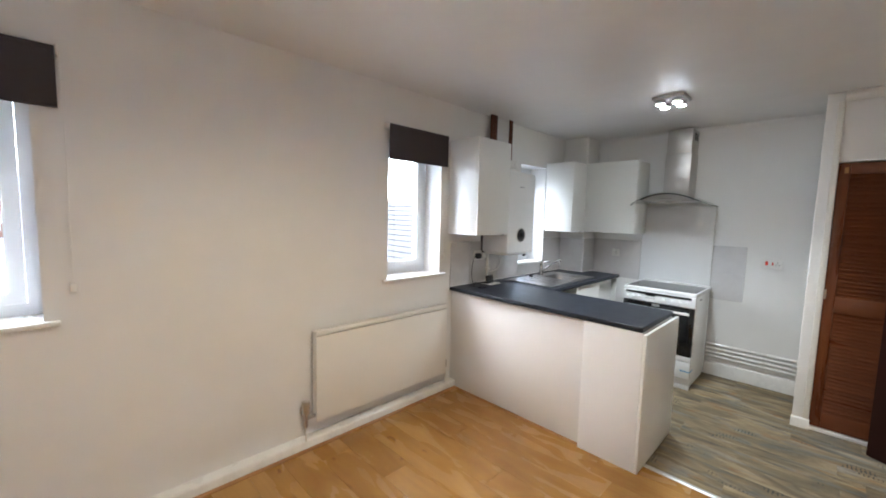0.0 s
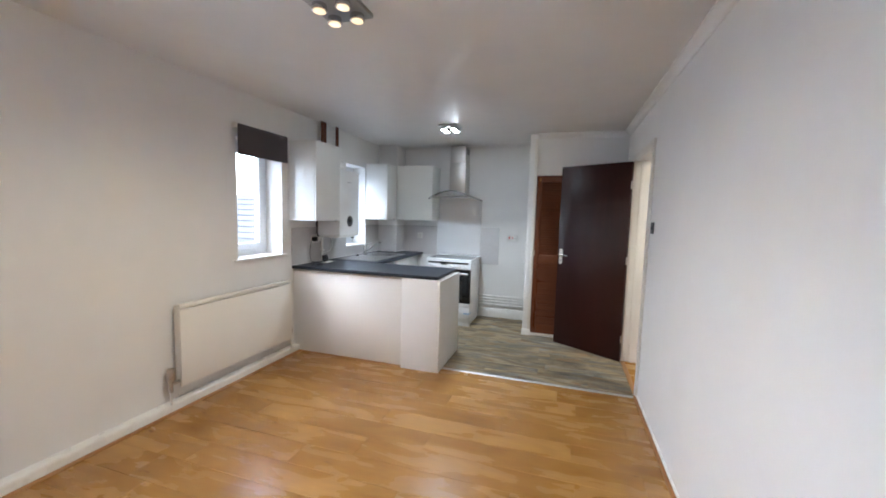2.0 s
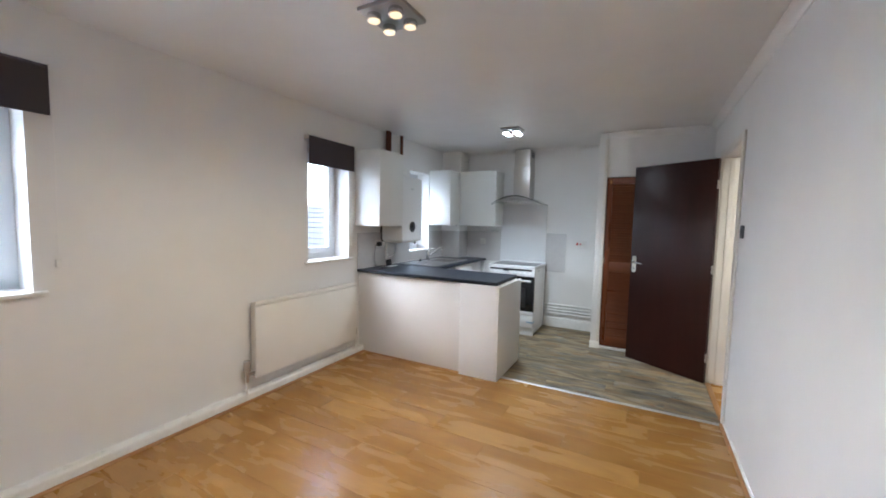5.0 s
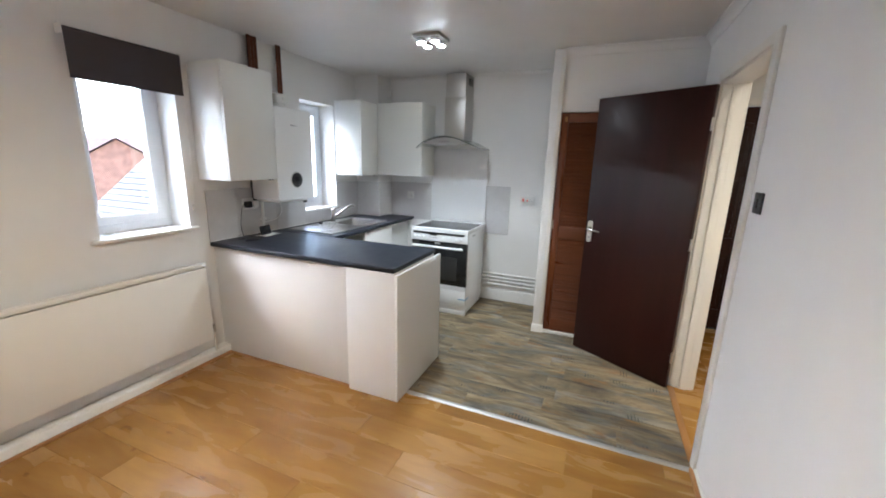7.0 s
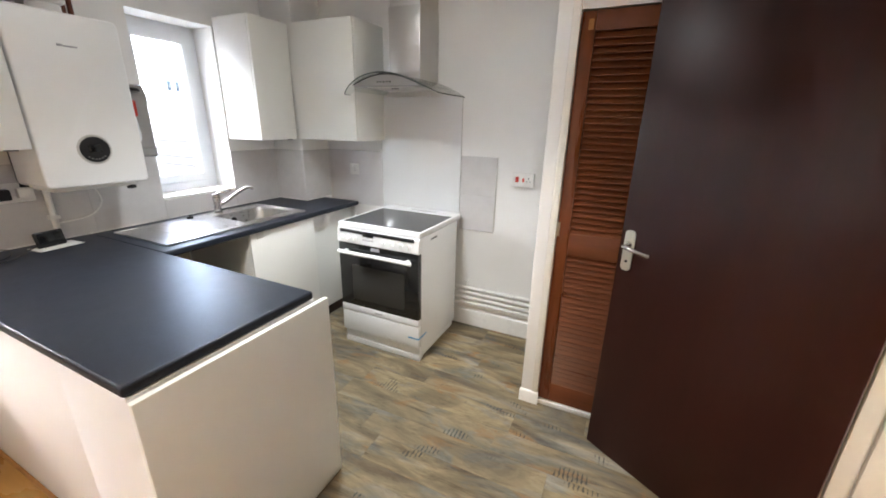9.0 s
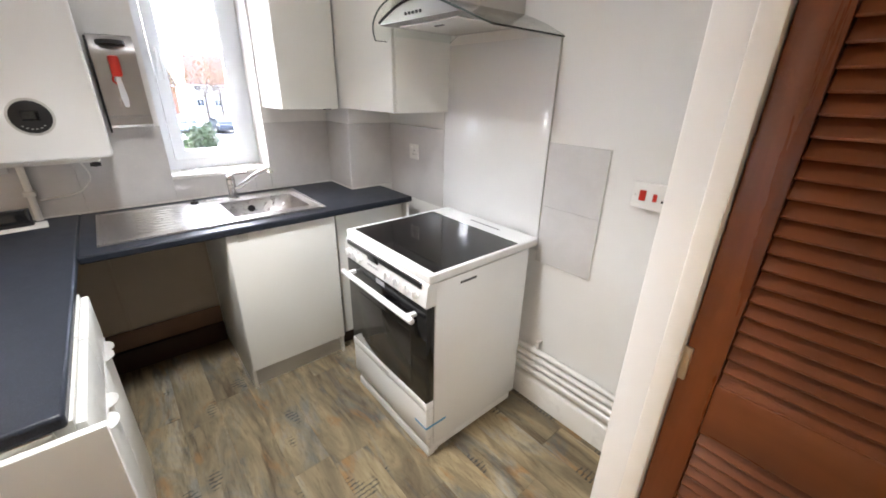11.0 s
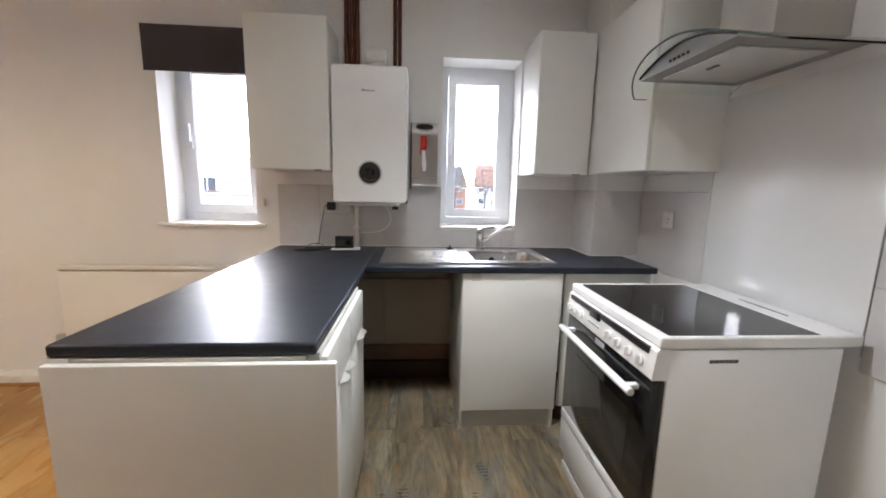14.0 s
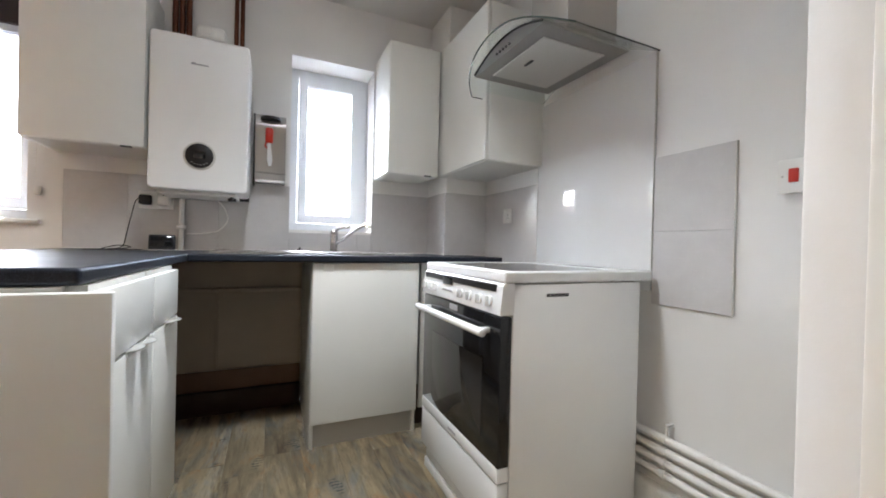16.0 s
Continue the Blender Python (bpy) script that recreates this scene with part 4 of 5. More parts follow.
# ---- sink and tap ----
def sink():
    x0, x1, y0, y1 = 3.028, 3.938, 1.70, 2.172
    z = WT1 + 0.0005
    t = thing("stainless_sink", ((x0 + x1) / 2, (y0 + y1) / 2, z), "brushed stainless steel inset sink with a ribbed drainer", "sink")
    a, b, c, d = SINK
    rim = pierced([x0, a + 0.012, b - 0.012, x1], [y0, c + 0.012, d - 0.012, y1], z, z + 0.005, "z", [(a + 0.012, b - 0.012, c + 0.012, d - 0.012)])
    part("rim", rim, M_SINK, t)
    part("raised_edge", join(box(x0, y0, z + 0.004, x1, y0 + 0.008, z + 0.009, 0.003), box(x0, y1 - 0.008, z + 0.004, x1, y1, z + 0.009, 0.003), box(x0, y0 + 0.008, z + 0.004, x0 + 0.008, y1 - 0.008, z + 0.009, 0.003), box(x1 - 0.008, y0 + 0.008, z + 0.004, x1, y1 - 0.008, z + 0.009, 0.003)), M_SINK, t)
    for k in range(9):
        y = y0 + 0.07 + k * 0.041
        part("drainer_rib", box(x0 + 0.13, y - 0.006, z + 0.003, a - 0.035, y + 0.006, z + 0.0085, 0.003), M_SINK, t)
    # bowl: rounded rings going down
    bm = bmesh.new()
    cx, cy, hx, hy = (a + b) / 2, (c + d) / 2, (b - a) / 2 - 0.004, (d - c) / 2 - 0.004
    rings = []
    for (inset, dz, r) in ((-0.004, 0.0055, 0.07), (0.004, 0.0, 0.07), (0.010, -0.02, 0.07), (0.018, -0.11, 0.07), (0.03, -0.135, 0.065), (0.06, -0.145, 0.05)):
        ring = []
        for k in range(40):
            ang = k * math.tau / 40
            ux, uy = math.cos(ang), math.sin(ang)
            px = math.copysign(abs(ux) ** 0.36, ux) * (hx - inset)
            py = math.copysign(abs(uy) ** 0.36, uy) * (hy - inset)
            ring.append(bm.verts.new((cx + px, cy + py, z + dz)))
        rings.append(ring)
    for u, w in zip(rings, rings[1:]):
        for k in range(40):
            bm.faces.new((u[k], u[(k + 1) % 40], w[(k + 1) % 40], w[k]))
    bm.faces.new(rings[-1])
    part("bowl", bm, M_SINK, t, smooth=60)
    part("corner_fill", pierced([a + 0.0105, a + 0.03, b - 0.03, b - 0.0105], [c + 0.0105, c + 0.03, d - 0.03, d - 0.0105], z + 0.001, z + 0.0046, "z", [(a + 0.03, b - 0.03, c + 0.03, d - 0.03)]), M_SINK, t)
    part("waste", cyl((cx, cy, z - 0.144), (cx, cy, z - 0.139), 0.035, 24, None, 0.002), M_CHROME, t, "chrome waste")
    part("overflow", cyl((cx - 0.03, d - 0.020, z - 0.05), (cx - 0.03, d - 0.028, z - 0.05), 0.018, 20), M_BLACKPL, t, "black round overflow")
    part("plug", join(cyl((3.42, 2.14, z + 0.005), (3.42, 2.14, z + 0.018), 0.02, 18, 0.016), cyl((3.42, 2.14, z + 0.018), (3.42, 2.14, z + 0.028), 0.006, 10)), M_BLACKPL, t, "black rubber plug")


sink()


def tap():
    x, y, z = 3.605, 2.135, WT1 + 0.006
    t = thing("mixer_tap", (x, y, z), "chrome single-lever mixer tap with a swivel spout", "tap")
    part("body", join(cyl((x, y, z), (x, y, z + 0.008), 0.03, 24, None, 0.002), cyl((x, y, z + 0.008), (x, y, z + 0.105), 0.021, 24, 0.0235, 0.003)), M_CHROME, t)
    part("lever", join(cyl((x, y, z + 0.105), (x, y, z + 0.128), 0.0235, 24, 0.018, 0.004), tube(arc([(x, y, z + 0.122), (x + 0.03, y - 0.02, z + 0.138), (x + 0.075, y - 0.055, z + 0.146)], 5), 0.0085, 12)), M_CHROME, t)
    part("spout", tube(arc([(x + 0.008, y - 0.006, z + 0.05), (x + 0.045, y - 0.035, z + 0.075), (x + 0.10, y - 0.075, z + 0.125), (x + 0.145, y - 0.11, z + 0.155), (x + 0.17, y - 0.128, z + 0.155), (x + 0.176, y - 0.133, z + 0.14)], 5), 0.0105, 14), M_CHROME, t)


tap()


# ---- cooker ----
def cooker():
    x0, x1, y0, y1, top = 3.896, 4.440, 0.770, 1.370, 0.876
    t = thing("electric_cooker", ((x0 + x1) / 2, (y0 + y1) / 2, 0), "white freestanding electric cooker with a black ceramic hob", "cooker")
    part("body", join(box(x0 + 0.02, y0, 0.06, x1, y1, top - 0.04, 0.003), box(x0 + 0.05, y0 + 0.01, 0.012, x1 - 0.02, y1 - 0.01, 0.062)), M_ENAMEL, t)
    part("hob_surround", pierced([x0 - 0.012, x0 + 0.022, x1 - 0.065, x1 + 0.055], [y0 - 0.004, y0 + 0.013, y1 - 0.013, y1 + 0.004], top - 0.036, top, "z", [(x0 + 0.022, x1 - 0.065, y0 + 0.013, y1 - 0.013)]), M_ENAMEL, t)
    rim_bevel = t.children[-1].modifiers.new("edge", "BEVEL")
    rim_bevel.width, rim_bevel.segments, rim_bevel.limit_method, rim_bevel.angle_limit = 0.007, 3, "ANGLE", radians(60)
    part("hob_glass", box(x0 + 0.0222, y0 + 0.0132, top - 0.012, x1 - 0.0652, y1 - 0.0132, top - 0.002), M_HOB, t, "black ceramic glass hob")
    part("vent_slot", box(x1 - 0.012, y0 + 0.17, top - 0.002, x1 - 0.004, y0 + 0.36, top + 0.0012), M_DARKGREY, t)
    fp = part("control_panel", prism([(x0 - 0.024, 0.748), (x0 + 0.022, 0.748), (x0 + 0.022, top - 0.036), (x0 - 0.011, top - 0.0355), (x0 - 0.018, top - 0.045), (x0 - 0.026, 0.758)], "y", y0 - 0.003, y1 + 0.003), M_ENAMEL, t, smooth=30)
    part("black_strip", box(x0 - 0.0235, y0 + 0.03, 0.814, x0 - 0.012, y1 - 0.02, 0.835, 0.001), M_BLACKPL, fp)
    part("clock_display", box(x0 - 0.0255, (y0 + y1) / 2 + 0.02, 0.802, x0 - 0.014, (y0 + y1) / 2 + 0.10, 0.830, 0.001), M_SCREEN, fp)
    part("clock_buttons", join(*[box(x0 - 0.027, (y0 + y1) / 2 + 0.02 + k * 0.022, 0.778, x0 - 0.018, (y0 + y1) / 2 + 0.036 + k * 0.022, 0.785, 0.001) for k in range(4)]), M_GREYBAR, fp)
    for k, y in enumerate((1.335, 1.285, 1.235, 1.02, 0.955, 0.89, 0.83)):
        kb = part("knob", join(cyl((x0 - 0.023, y, 0.783), (x0 - 0.030, y, 0.784), 0.017, 20, 0.0155, 0.002), box(x0 - 0.043, y - 0.004, 0.769, x0 - 0.029, y + 0.004, 0.798, 0.003)), M_ENAMEL, fp, "white control knob")
    od = part("oven_door", box(x0 - 0.020, y0 + 0.001, 0.305, x0 + 0.018, y1 - 0.001, 0.742, 0.003), M_OVENGLASS, t, "black glass oven door")
    part("oven_window", box(x0 - 0.0215, y0 + 0.10, 0.355, x0 - 0.0198, y1 - 0.10, 0.60, 0.0005), M_OVENWIN, od, "smoked glass oven window")
    part("door_trim", box(x0 - 0.022, y0 + 0.001, 0.262, x0 + 0.018, y1 - 0.001, 0.3045, 0.003), M_ENAMEL, od, "white enamel door trim")
    part("badge", box(x0 - 0.0232, (y0 + y1) / 2 - 0.03, 0.279, x0 - 0.0218, (y0 + y1) / 2 + 0.03, 0.287), M_GREYBAR, od)
    part("energy_label", box(x0 - 0.0212, (y0 + y1) / 2 - 0.02, 0.715, x0 - 0.0198, (y0 + y1) / 2 + 0.045, 0.736), M_GREYBAR, od)
    hd = part("door_handle", join(cyl((x0 - 0.062, y0 + 0.03, 0.695), (x0 - 0.062, y1 - 0.03, 0.695), 0.0125, 18, None, 0.004)), M_ENAMEL, od, "white tubular oven handle")
    for y in (y0 + 0.07, y1 - 0.07):
        part("handle_post", box(x0 - 0.062, y - 0.011, 0.687, x0 - 0.019, y + 0.011, 0.703, 0.003), M_ENAMEL, hd)
    dw = part("drawer", box(x0 - 0.020, y0 + 0.001, 0.105, x0 + 0.018, y1 - 0.001, 0.258, 0.004), M_ENAMEL, t)
    part("plinth", join(box(x0 + 0.004, y0 + 0.004, 0.008, x0 + 0.05, y1 - 0.004, 0.10, 0.002), box(x0 - 0.004, y0 + 0.003, 0.0, x0 + 0.03, y1 - 0.003, 0.04, 0.003)), M_ENAMEL, t)
    part("tape", join(box(x0 - 0.0212, y0 + 0.0008, 0.168, x0 - 0.0195, y0 + 0.075, 0.178), box(x0 - 0.021, y0 - 0.0012, 0.168, x0 + 0.085, y0 + 0.0005, 0.178)), M_BLUE, dw, "strip of blue packing tape")
    part("side_sticker", join(*[box(x0 + 0.14 + k * 0.0145, y0 - 0.0012, 0.797, x0 + 0.1525 + k * 0.0145, y0 + 0.0002, 0.807) for k in range(6)]), M_DARKGREY, t)
    for x in (x0 + 0.06, x1 - 0.06):
        for y in (y0 + 0.05, y1 - 0.05):
            part("foot", cyl((x, y, 0), (x, y, 0.014), 0.018, 14), M_BLACKPL, t)
    return t


cooker()


# ---- extractor hood ----
def hood():
    yc, yk, half, xf, zt, drop = 1.118, 1.094, 0.340, 4.03, 1.764, 0.110
    t = thing("cooker_hood", (E - 0.2, yc, 1.66), "stainless chimney cooker hood with a curved clear glass canopy", "cooker hood")
    part("chimney", join(box(4.275, yk - 0.112, zt - 0.03, E - 0.001, yk + 0.112, 2.16, 0.003), box(4.281, yk - 0.106, 2.15, E - 0.001, yk + 0.106, TOP - 0.031, 0.003)), M_STEEL, t, "brushed steel chimney")
    part("vent_slot", join(*[box(4.36 + k * 0.022, yk - 0.1075, 2.29, 4.372 + k * 0.022, yk - 0.105, 2.36) for k in range(6)]), M_DARKGREY, t)
    # curved glass: shallow arch across, front corners rounded
    n = 28
    bm = bmesh.new()

    def arch(s):
        return zt - drop * (1 - math.cos(s * 1.45)) / (1 - math.cos(1.45))

    rows_ = []
    for k in range(n + 1):
        s = -1 + 2 * k / n
        front = xf + 0.10 * abs(s) ** 3.2
        rows_.append([bm.verts.new((x, yc + half * s, arch(s) + dz)) for dz in (0.0, 0.006) for x in (front, E - 0.012)])
    for u, w in zip(rows_, rows_[1:]):
        for i, j in ((0, 1), (1, 3), (3, 2), (2, 0)):
            bm.faces.new((u[i], u[j], w[j], w[i]))
    bm.faces.new(rows_[0][:2] + rows_[0][:1:-1])
    bm.faces.new(rows_[-1][:2] + rows_[-1][:1:-1])
    gl = part("glass_canopy", bm, M_HOODGLASS, t, "curved clear glass canopy", smooth=50)
    edge = [(xf + 0.10 * abs(-1 + 2 * k / n) ** 3.2 - 0.002, yc + half * (-1 + 2 * k / n), arch(-1 + 2 * k / n) + 0.003) for k in range(n + 1)]
    part("canopy_edge", tube(edge, 0.003, 8), M_GLASSEDGE, gl, "grey-green polished glass edge")
    # body under the glass: arched box with a sloping face
    bw = 0.232
    top = [(yc + bw * s, arch(s * bw / half) - 0.002) for s in [-1 + 2 * k / 14 for k in range(15)]]
    zb = arch(bw / half) - 0.006
    prof = [(yc - bw, zb - 0.004)] + top + [(yc + bw, zb - 0.004)]
    part("body", prism(prof, "x", 4.085, E - 0.04), M_STEELDARK, t, smooth=30)
    gasket = [(4.083, y, z + 0.001) for y, z in top]
    part("front_trim", tube(gasket, 0.0048, 8), M_BLACKPL, t, "black curved front trim")
    part("filter", box(4.14, yc - bw + 0.06, zb - 0.010, E - 0.10, yc + bw - 0.06, zb - 0.0045, 0.002), M_PALEMETAL, t, "pale grey mesh grease filter")
    part("filter_catch", box(4.20, yc - 0.02, zb - 0.014, 4.212, yc + 0.03, zb - 0.009, 0.001), M_DARKGREY, t)
    for k in range(5):
        part("button", cyl((4.086, yc + 0.05 - k * 0.022, zt - 0.045), (4.080, yc + 0.05 - k * 0.022, zt - 0.045), 0.005, 12), M_DARKGREY, t)
    return t


hood()


# ---- wall units ----
def wall_unit(x0, x1, y0, y1, z0, z1, face, label):
    """face: 'y-' door towards the south, 'x-' door towards the west."""
    t = thing("wall_unit", ((x0 + x1) / 2, (y0 + y1) / 2, z0), label, "wall unit", "white wall units")
    if face == "y-":
        part("body", box(x0, y0 + 0.02, z0, x1, y1, z1, 0.001), M_CAB, t)
        d = part("door", box(x0 + 0.001, y0, z0 + 0.001, x1 - 0.001, y0 + 0.018, z1 - 0.001, 0.0025), M_CAB, t)
        part("pull", box(x1 - 0.085, y0 - 0.001, z0 - 0.004, x1 - 0.045, y0 + 0.016, z0 + 0.0015), M_DARKGREY, d, "small dark edge pull")
    else:
        part("body", box(x0 + 0.02, y0, z0, x1, y1, z1, 0.001), M_CAB, t)
        d = part("door", box(x0, y0 + 0.001, z0 + 0.001, x0 + 0.018, y1 - 0.001, z1 - 0.001, 0.0025), M_CAB, t)
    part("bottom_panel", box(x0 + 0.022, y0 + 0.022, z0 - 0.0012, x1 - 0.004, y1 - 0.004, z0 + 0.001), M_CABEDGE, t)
    return t


wall_unit(2.325, 2.743, 1.965, N, 1.352, 2.125, "y-", "white wall cabinet with a plain door beside the boiler")
wall_unit(3.866, 4.176, 1.955, N, 1.358, 2.105, "y-", "narrow white wall cabinet beside the kitchen window")
wall_unit(4.186, E, 1.422, 1.983, 1.362, 2.115, "x-", "white wall cabinet with a plain door near the hood")


# ---- boiler ----
def boiler():
    x0, x1, yf, z0, z1 = 2.752, 3.158, 1.975, 1.178, 1.902
    t = thing("gas_boiler", ((x0 + x1) / 2, 2.12, z0), "white wall-hung gas boiler with a round black dial", "boiler")
    case = box(x0, yf, z0, x1, 2.25, z1)
    es = [e for e in case.edges if abs(e.verts[0].co.y - e.verts[1].co.y) > 0.1]
    bmesh.ops.bevel(case, geom=es, offset=0.022, segments=4, profile=0.5, affect="EDGES")
    es = [e for e in case.edges if all(abs(v.co.y - yf) < 1e-4 for v in e.verts)]
    bmesh.ops.bevel(case, geom=es, offset=0.010, segments=3, profile=0.5, affect="EDGES")
    part("casing", case, M_BOILER, t, smooth=35)
    part("back_frame", box(x0 + 0.004, 2.2505, z0 - 0.012, x1 - 0.004, N, z1 - 0.01, 0.002), M_DARKGREY, t)
    cx, cz = 2.955, 1.342
    part("dial_ring", cyl((cx, yf + 0.001, cz), (cx, yf - 0.003, cz), 0.067, 40, 0.065, 0.001), M_PLINTH, t, "pale grey dial surround")
    dl = part("dial", cyl((cx, yf - 0.002, cz), (cx, yf - 0.007, cz), 0.058, 40, None, 0.002), M_BLACKPL, t, "round black control dial")
    part("display", box(cx - 0.024, yf - 0.0085, cz - 0.012, cx + 0.024, yf - 0.0068, cz + 0.022, 0.0005), M_SCREEN, dl)
    for k in range(6):
        a = -0.75 + k * 0.3
        part("dial_mark", box(cx + 0.044 * math.sin(a) - 0.0035, yf - 0.0082, cz - 0.043 * math.cos(a) - 0.0015, cx + 0.044 * math.sin(a) + 0.0035, yf - 0.0068, cz - 0.043 * math.cos(a) + 0.0015), M_GREYBAR, dl)
    part("maker_mark", join(box(2.915, yf - 0.001, 1.768, 2.935, yf + 0.001, 1.778, 0.0005), box(2.937, yf - 0.001, 1.768, 2.985, yf + 0.001, 1.774, 0.0005)), M_GREYBAR, t)
    part("underside", box(x0 + 0.03, yf + 0.03, z0 - 0.018, x1 - 0.05, 2.25, z0 - 0.0005, 0.006), M_PLAST, t)
    part("drain_tap", join(cyl((3.09, 2.02, z0 - 0.038), (3.09, 2.02, z0), 0.010, 12), cyl((3.072, 2.02, z0 - 0.03), (3.108, 2.02, z0 - 0.03), 0.008, 10)), M_BLACKPL, t)
    part("flue_turret", join(cyl((2.975, 2.15, z1), (2.975, 2.15, z1 + 0.05), 0.06, 28, 0.058, 0.003), box(2.91, 2.09, z1 + 0.05, 3.04, 2.255, z1 + 0.12, 0.02, 3), cyl((2.975, 2.20, z1 + 0.09), (2.975, N, z1 + 0.09), 0.055, 28)), M_PLAST, t, "white plastic flue elbow")
    part("flue_cap", cyl((2.975, 2.088, z1 + 0.085), (2.975, 2.078, z1 + 0.085), 0.013, 16), M_PLAST, t)
    return t


boiler()


def riser(x, y, r, z0=1.895):
    t = thing("copper_pipe", (x, y, z0), "tarnished brown copper pipe rising to the ceiling", "pipe", "boiler pipes")
    part("tube", cyl((x, y, z0), (x, y, TOP - 0.0005), r, 16), M_COPPER, t)
    part("collar", cyl((x, y, z0 + 0.004), (x, y, z0 + 0.03), r + 0.003, 16, None, 0.001), M_COPPER, t)


for px, pr in ((2.800, 0.014), (2.830, 0.014), (2.860, 0.014), (3.078, 0.011), (3.106, 0.011)):
    riser(px, 2.230, pr)


def condensate():
    t = thing("waste_pipe", (2.838, 2.255, WT1), "white plastic waste pipe from boiler to worktop", "pipe")
    part("tube", cyl((2.838, 2.255, WT1), (2.838, 2.255, 1.17), 0.013, 16), M_PLAST, t)
    part("clip", join(box(2.818, 2.235, 1.0, 2.858, N - 0.008, 1.02, 0.003)), M_PLAST, t)
    lp = thing("thin_white_hose", (3.0, 2.262, 1.03), "thin white flexible hose looped under the boiler", "hose")
    part("tube", tube(arc([(2.99, 2.25, 1.175), (3.035, 2.262, 1.12), (3.05, 2.264, 1.06), (3.02, 2.264, 1.01), (2.97, 2.264, 0.985), (2.86, 2.264, 0.975)], 6), 0.004, 8), M_PLAST, lp)


condensate()


# ---- steel dispenser beside the window ----
def dispenser():
    x0, x1, z0, z1 = 3.178, 3.336, 1.276, 1.658
    t = thing("steel_dispenser", ((x0 + x1) / 2, N - 0.05, z0), "brushed stainless wall dispenser with a red tool hung on it", "dispenser")
    prof = [(N - 0.009, z0), (N - 0.085, z0), (N - 0.092, z0 + 0.012), (N - 0.092, z0 + 0.045), (N - 0.084, z0 + 0.055), (N - 0.084, z0 + 0.27), (N - 0.095, z0 + 0.30), (N - 0.095, z0 + 0.33), (N - 0.07, z0 + 0.375), (N - 0.05, z1), (N - 0.009, z1)]
    part("shell", prism(prof, "x", x0 + 0.003, x1), M_STEELDARK, t, smooth=30)
    part("side_plate", box(x0 - 0.006, N - 0.09, z0 - 0.02, x0 + 0.002, N - 0.0085, z1 - 0.01, 0.002), M_BLACKPL, t, "black side plate")
    cup = cyl(((x0 + x1) / 2, N - 0.086, z1 - 0.052), ((x0 + x1) / 2, N - 0.079, z1 - 0.016), 0.052, 28)
    cup.transform(Matrix.Translation(((x0 + x1) / 2, 0, z1 - 0.034)) @ Matrix.Diagonal((1, 1, 0.42, 1)) @ Matrix.Translation((-(x0 + x1) / 2, 0, -(z1 - 0.034))))
    part("viewing_window", cup, M_BLACKPL, t, "black oval viewing window")
    k = thing("red_handled_knife", ((x0 + x1) / 2, N - 0.09, 1.34), "small red plastic-handled tool hung on the dispenser", "tool")
    xm = (x0 + x1) / 2 - 0.006
    part("grip", join(box(xm - 0.020, N - 0.112, 1.49, xm + 0.020, N - 0.0905, 1.575, 0.010), tube(arc([(xm - 0.012, N - 0.098, 1.50), (xm - 0.02, N - 0.098, 1.475), (xm - 0.006, N - 0.098, 1.46)], 4), 0.004, 8)), M_RED, k, "red plastic grip")
    part("blade", prism([(xm - 0.008, 1.49), (xm + 0.008, 1.49), (xm + 0.018, 1.40), (xm + 0.013, 1.365), (xm - 0.002, 1.365), (xm - 0.009, 1.40)], "y", N - 0.104, N - 0.094), M_UPVC, k, "pale bluish sheathed blade")
    part("hook", cyl((xm, N - 0.086, 1.55), (xm, N - 0.108, 1.55), 0.004, 10), M_CHROME, k)


dispenser()


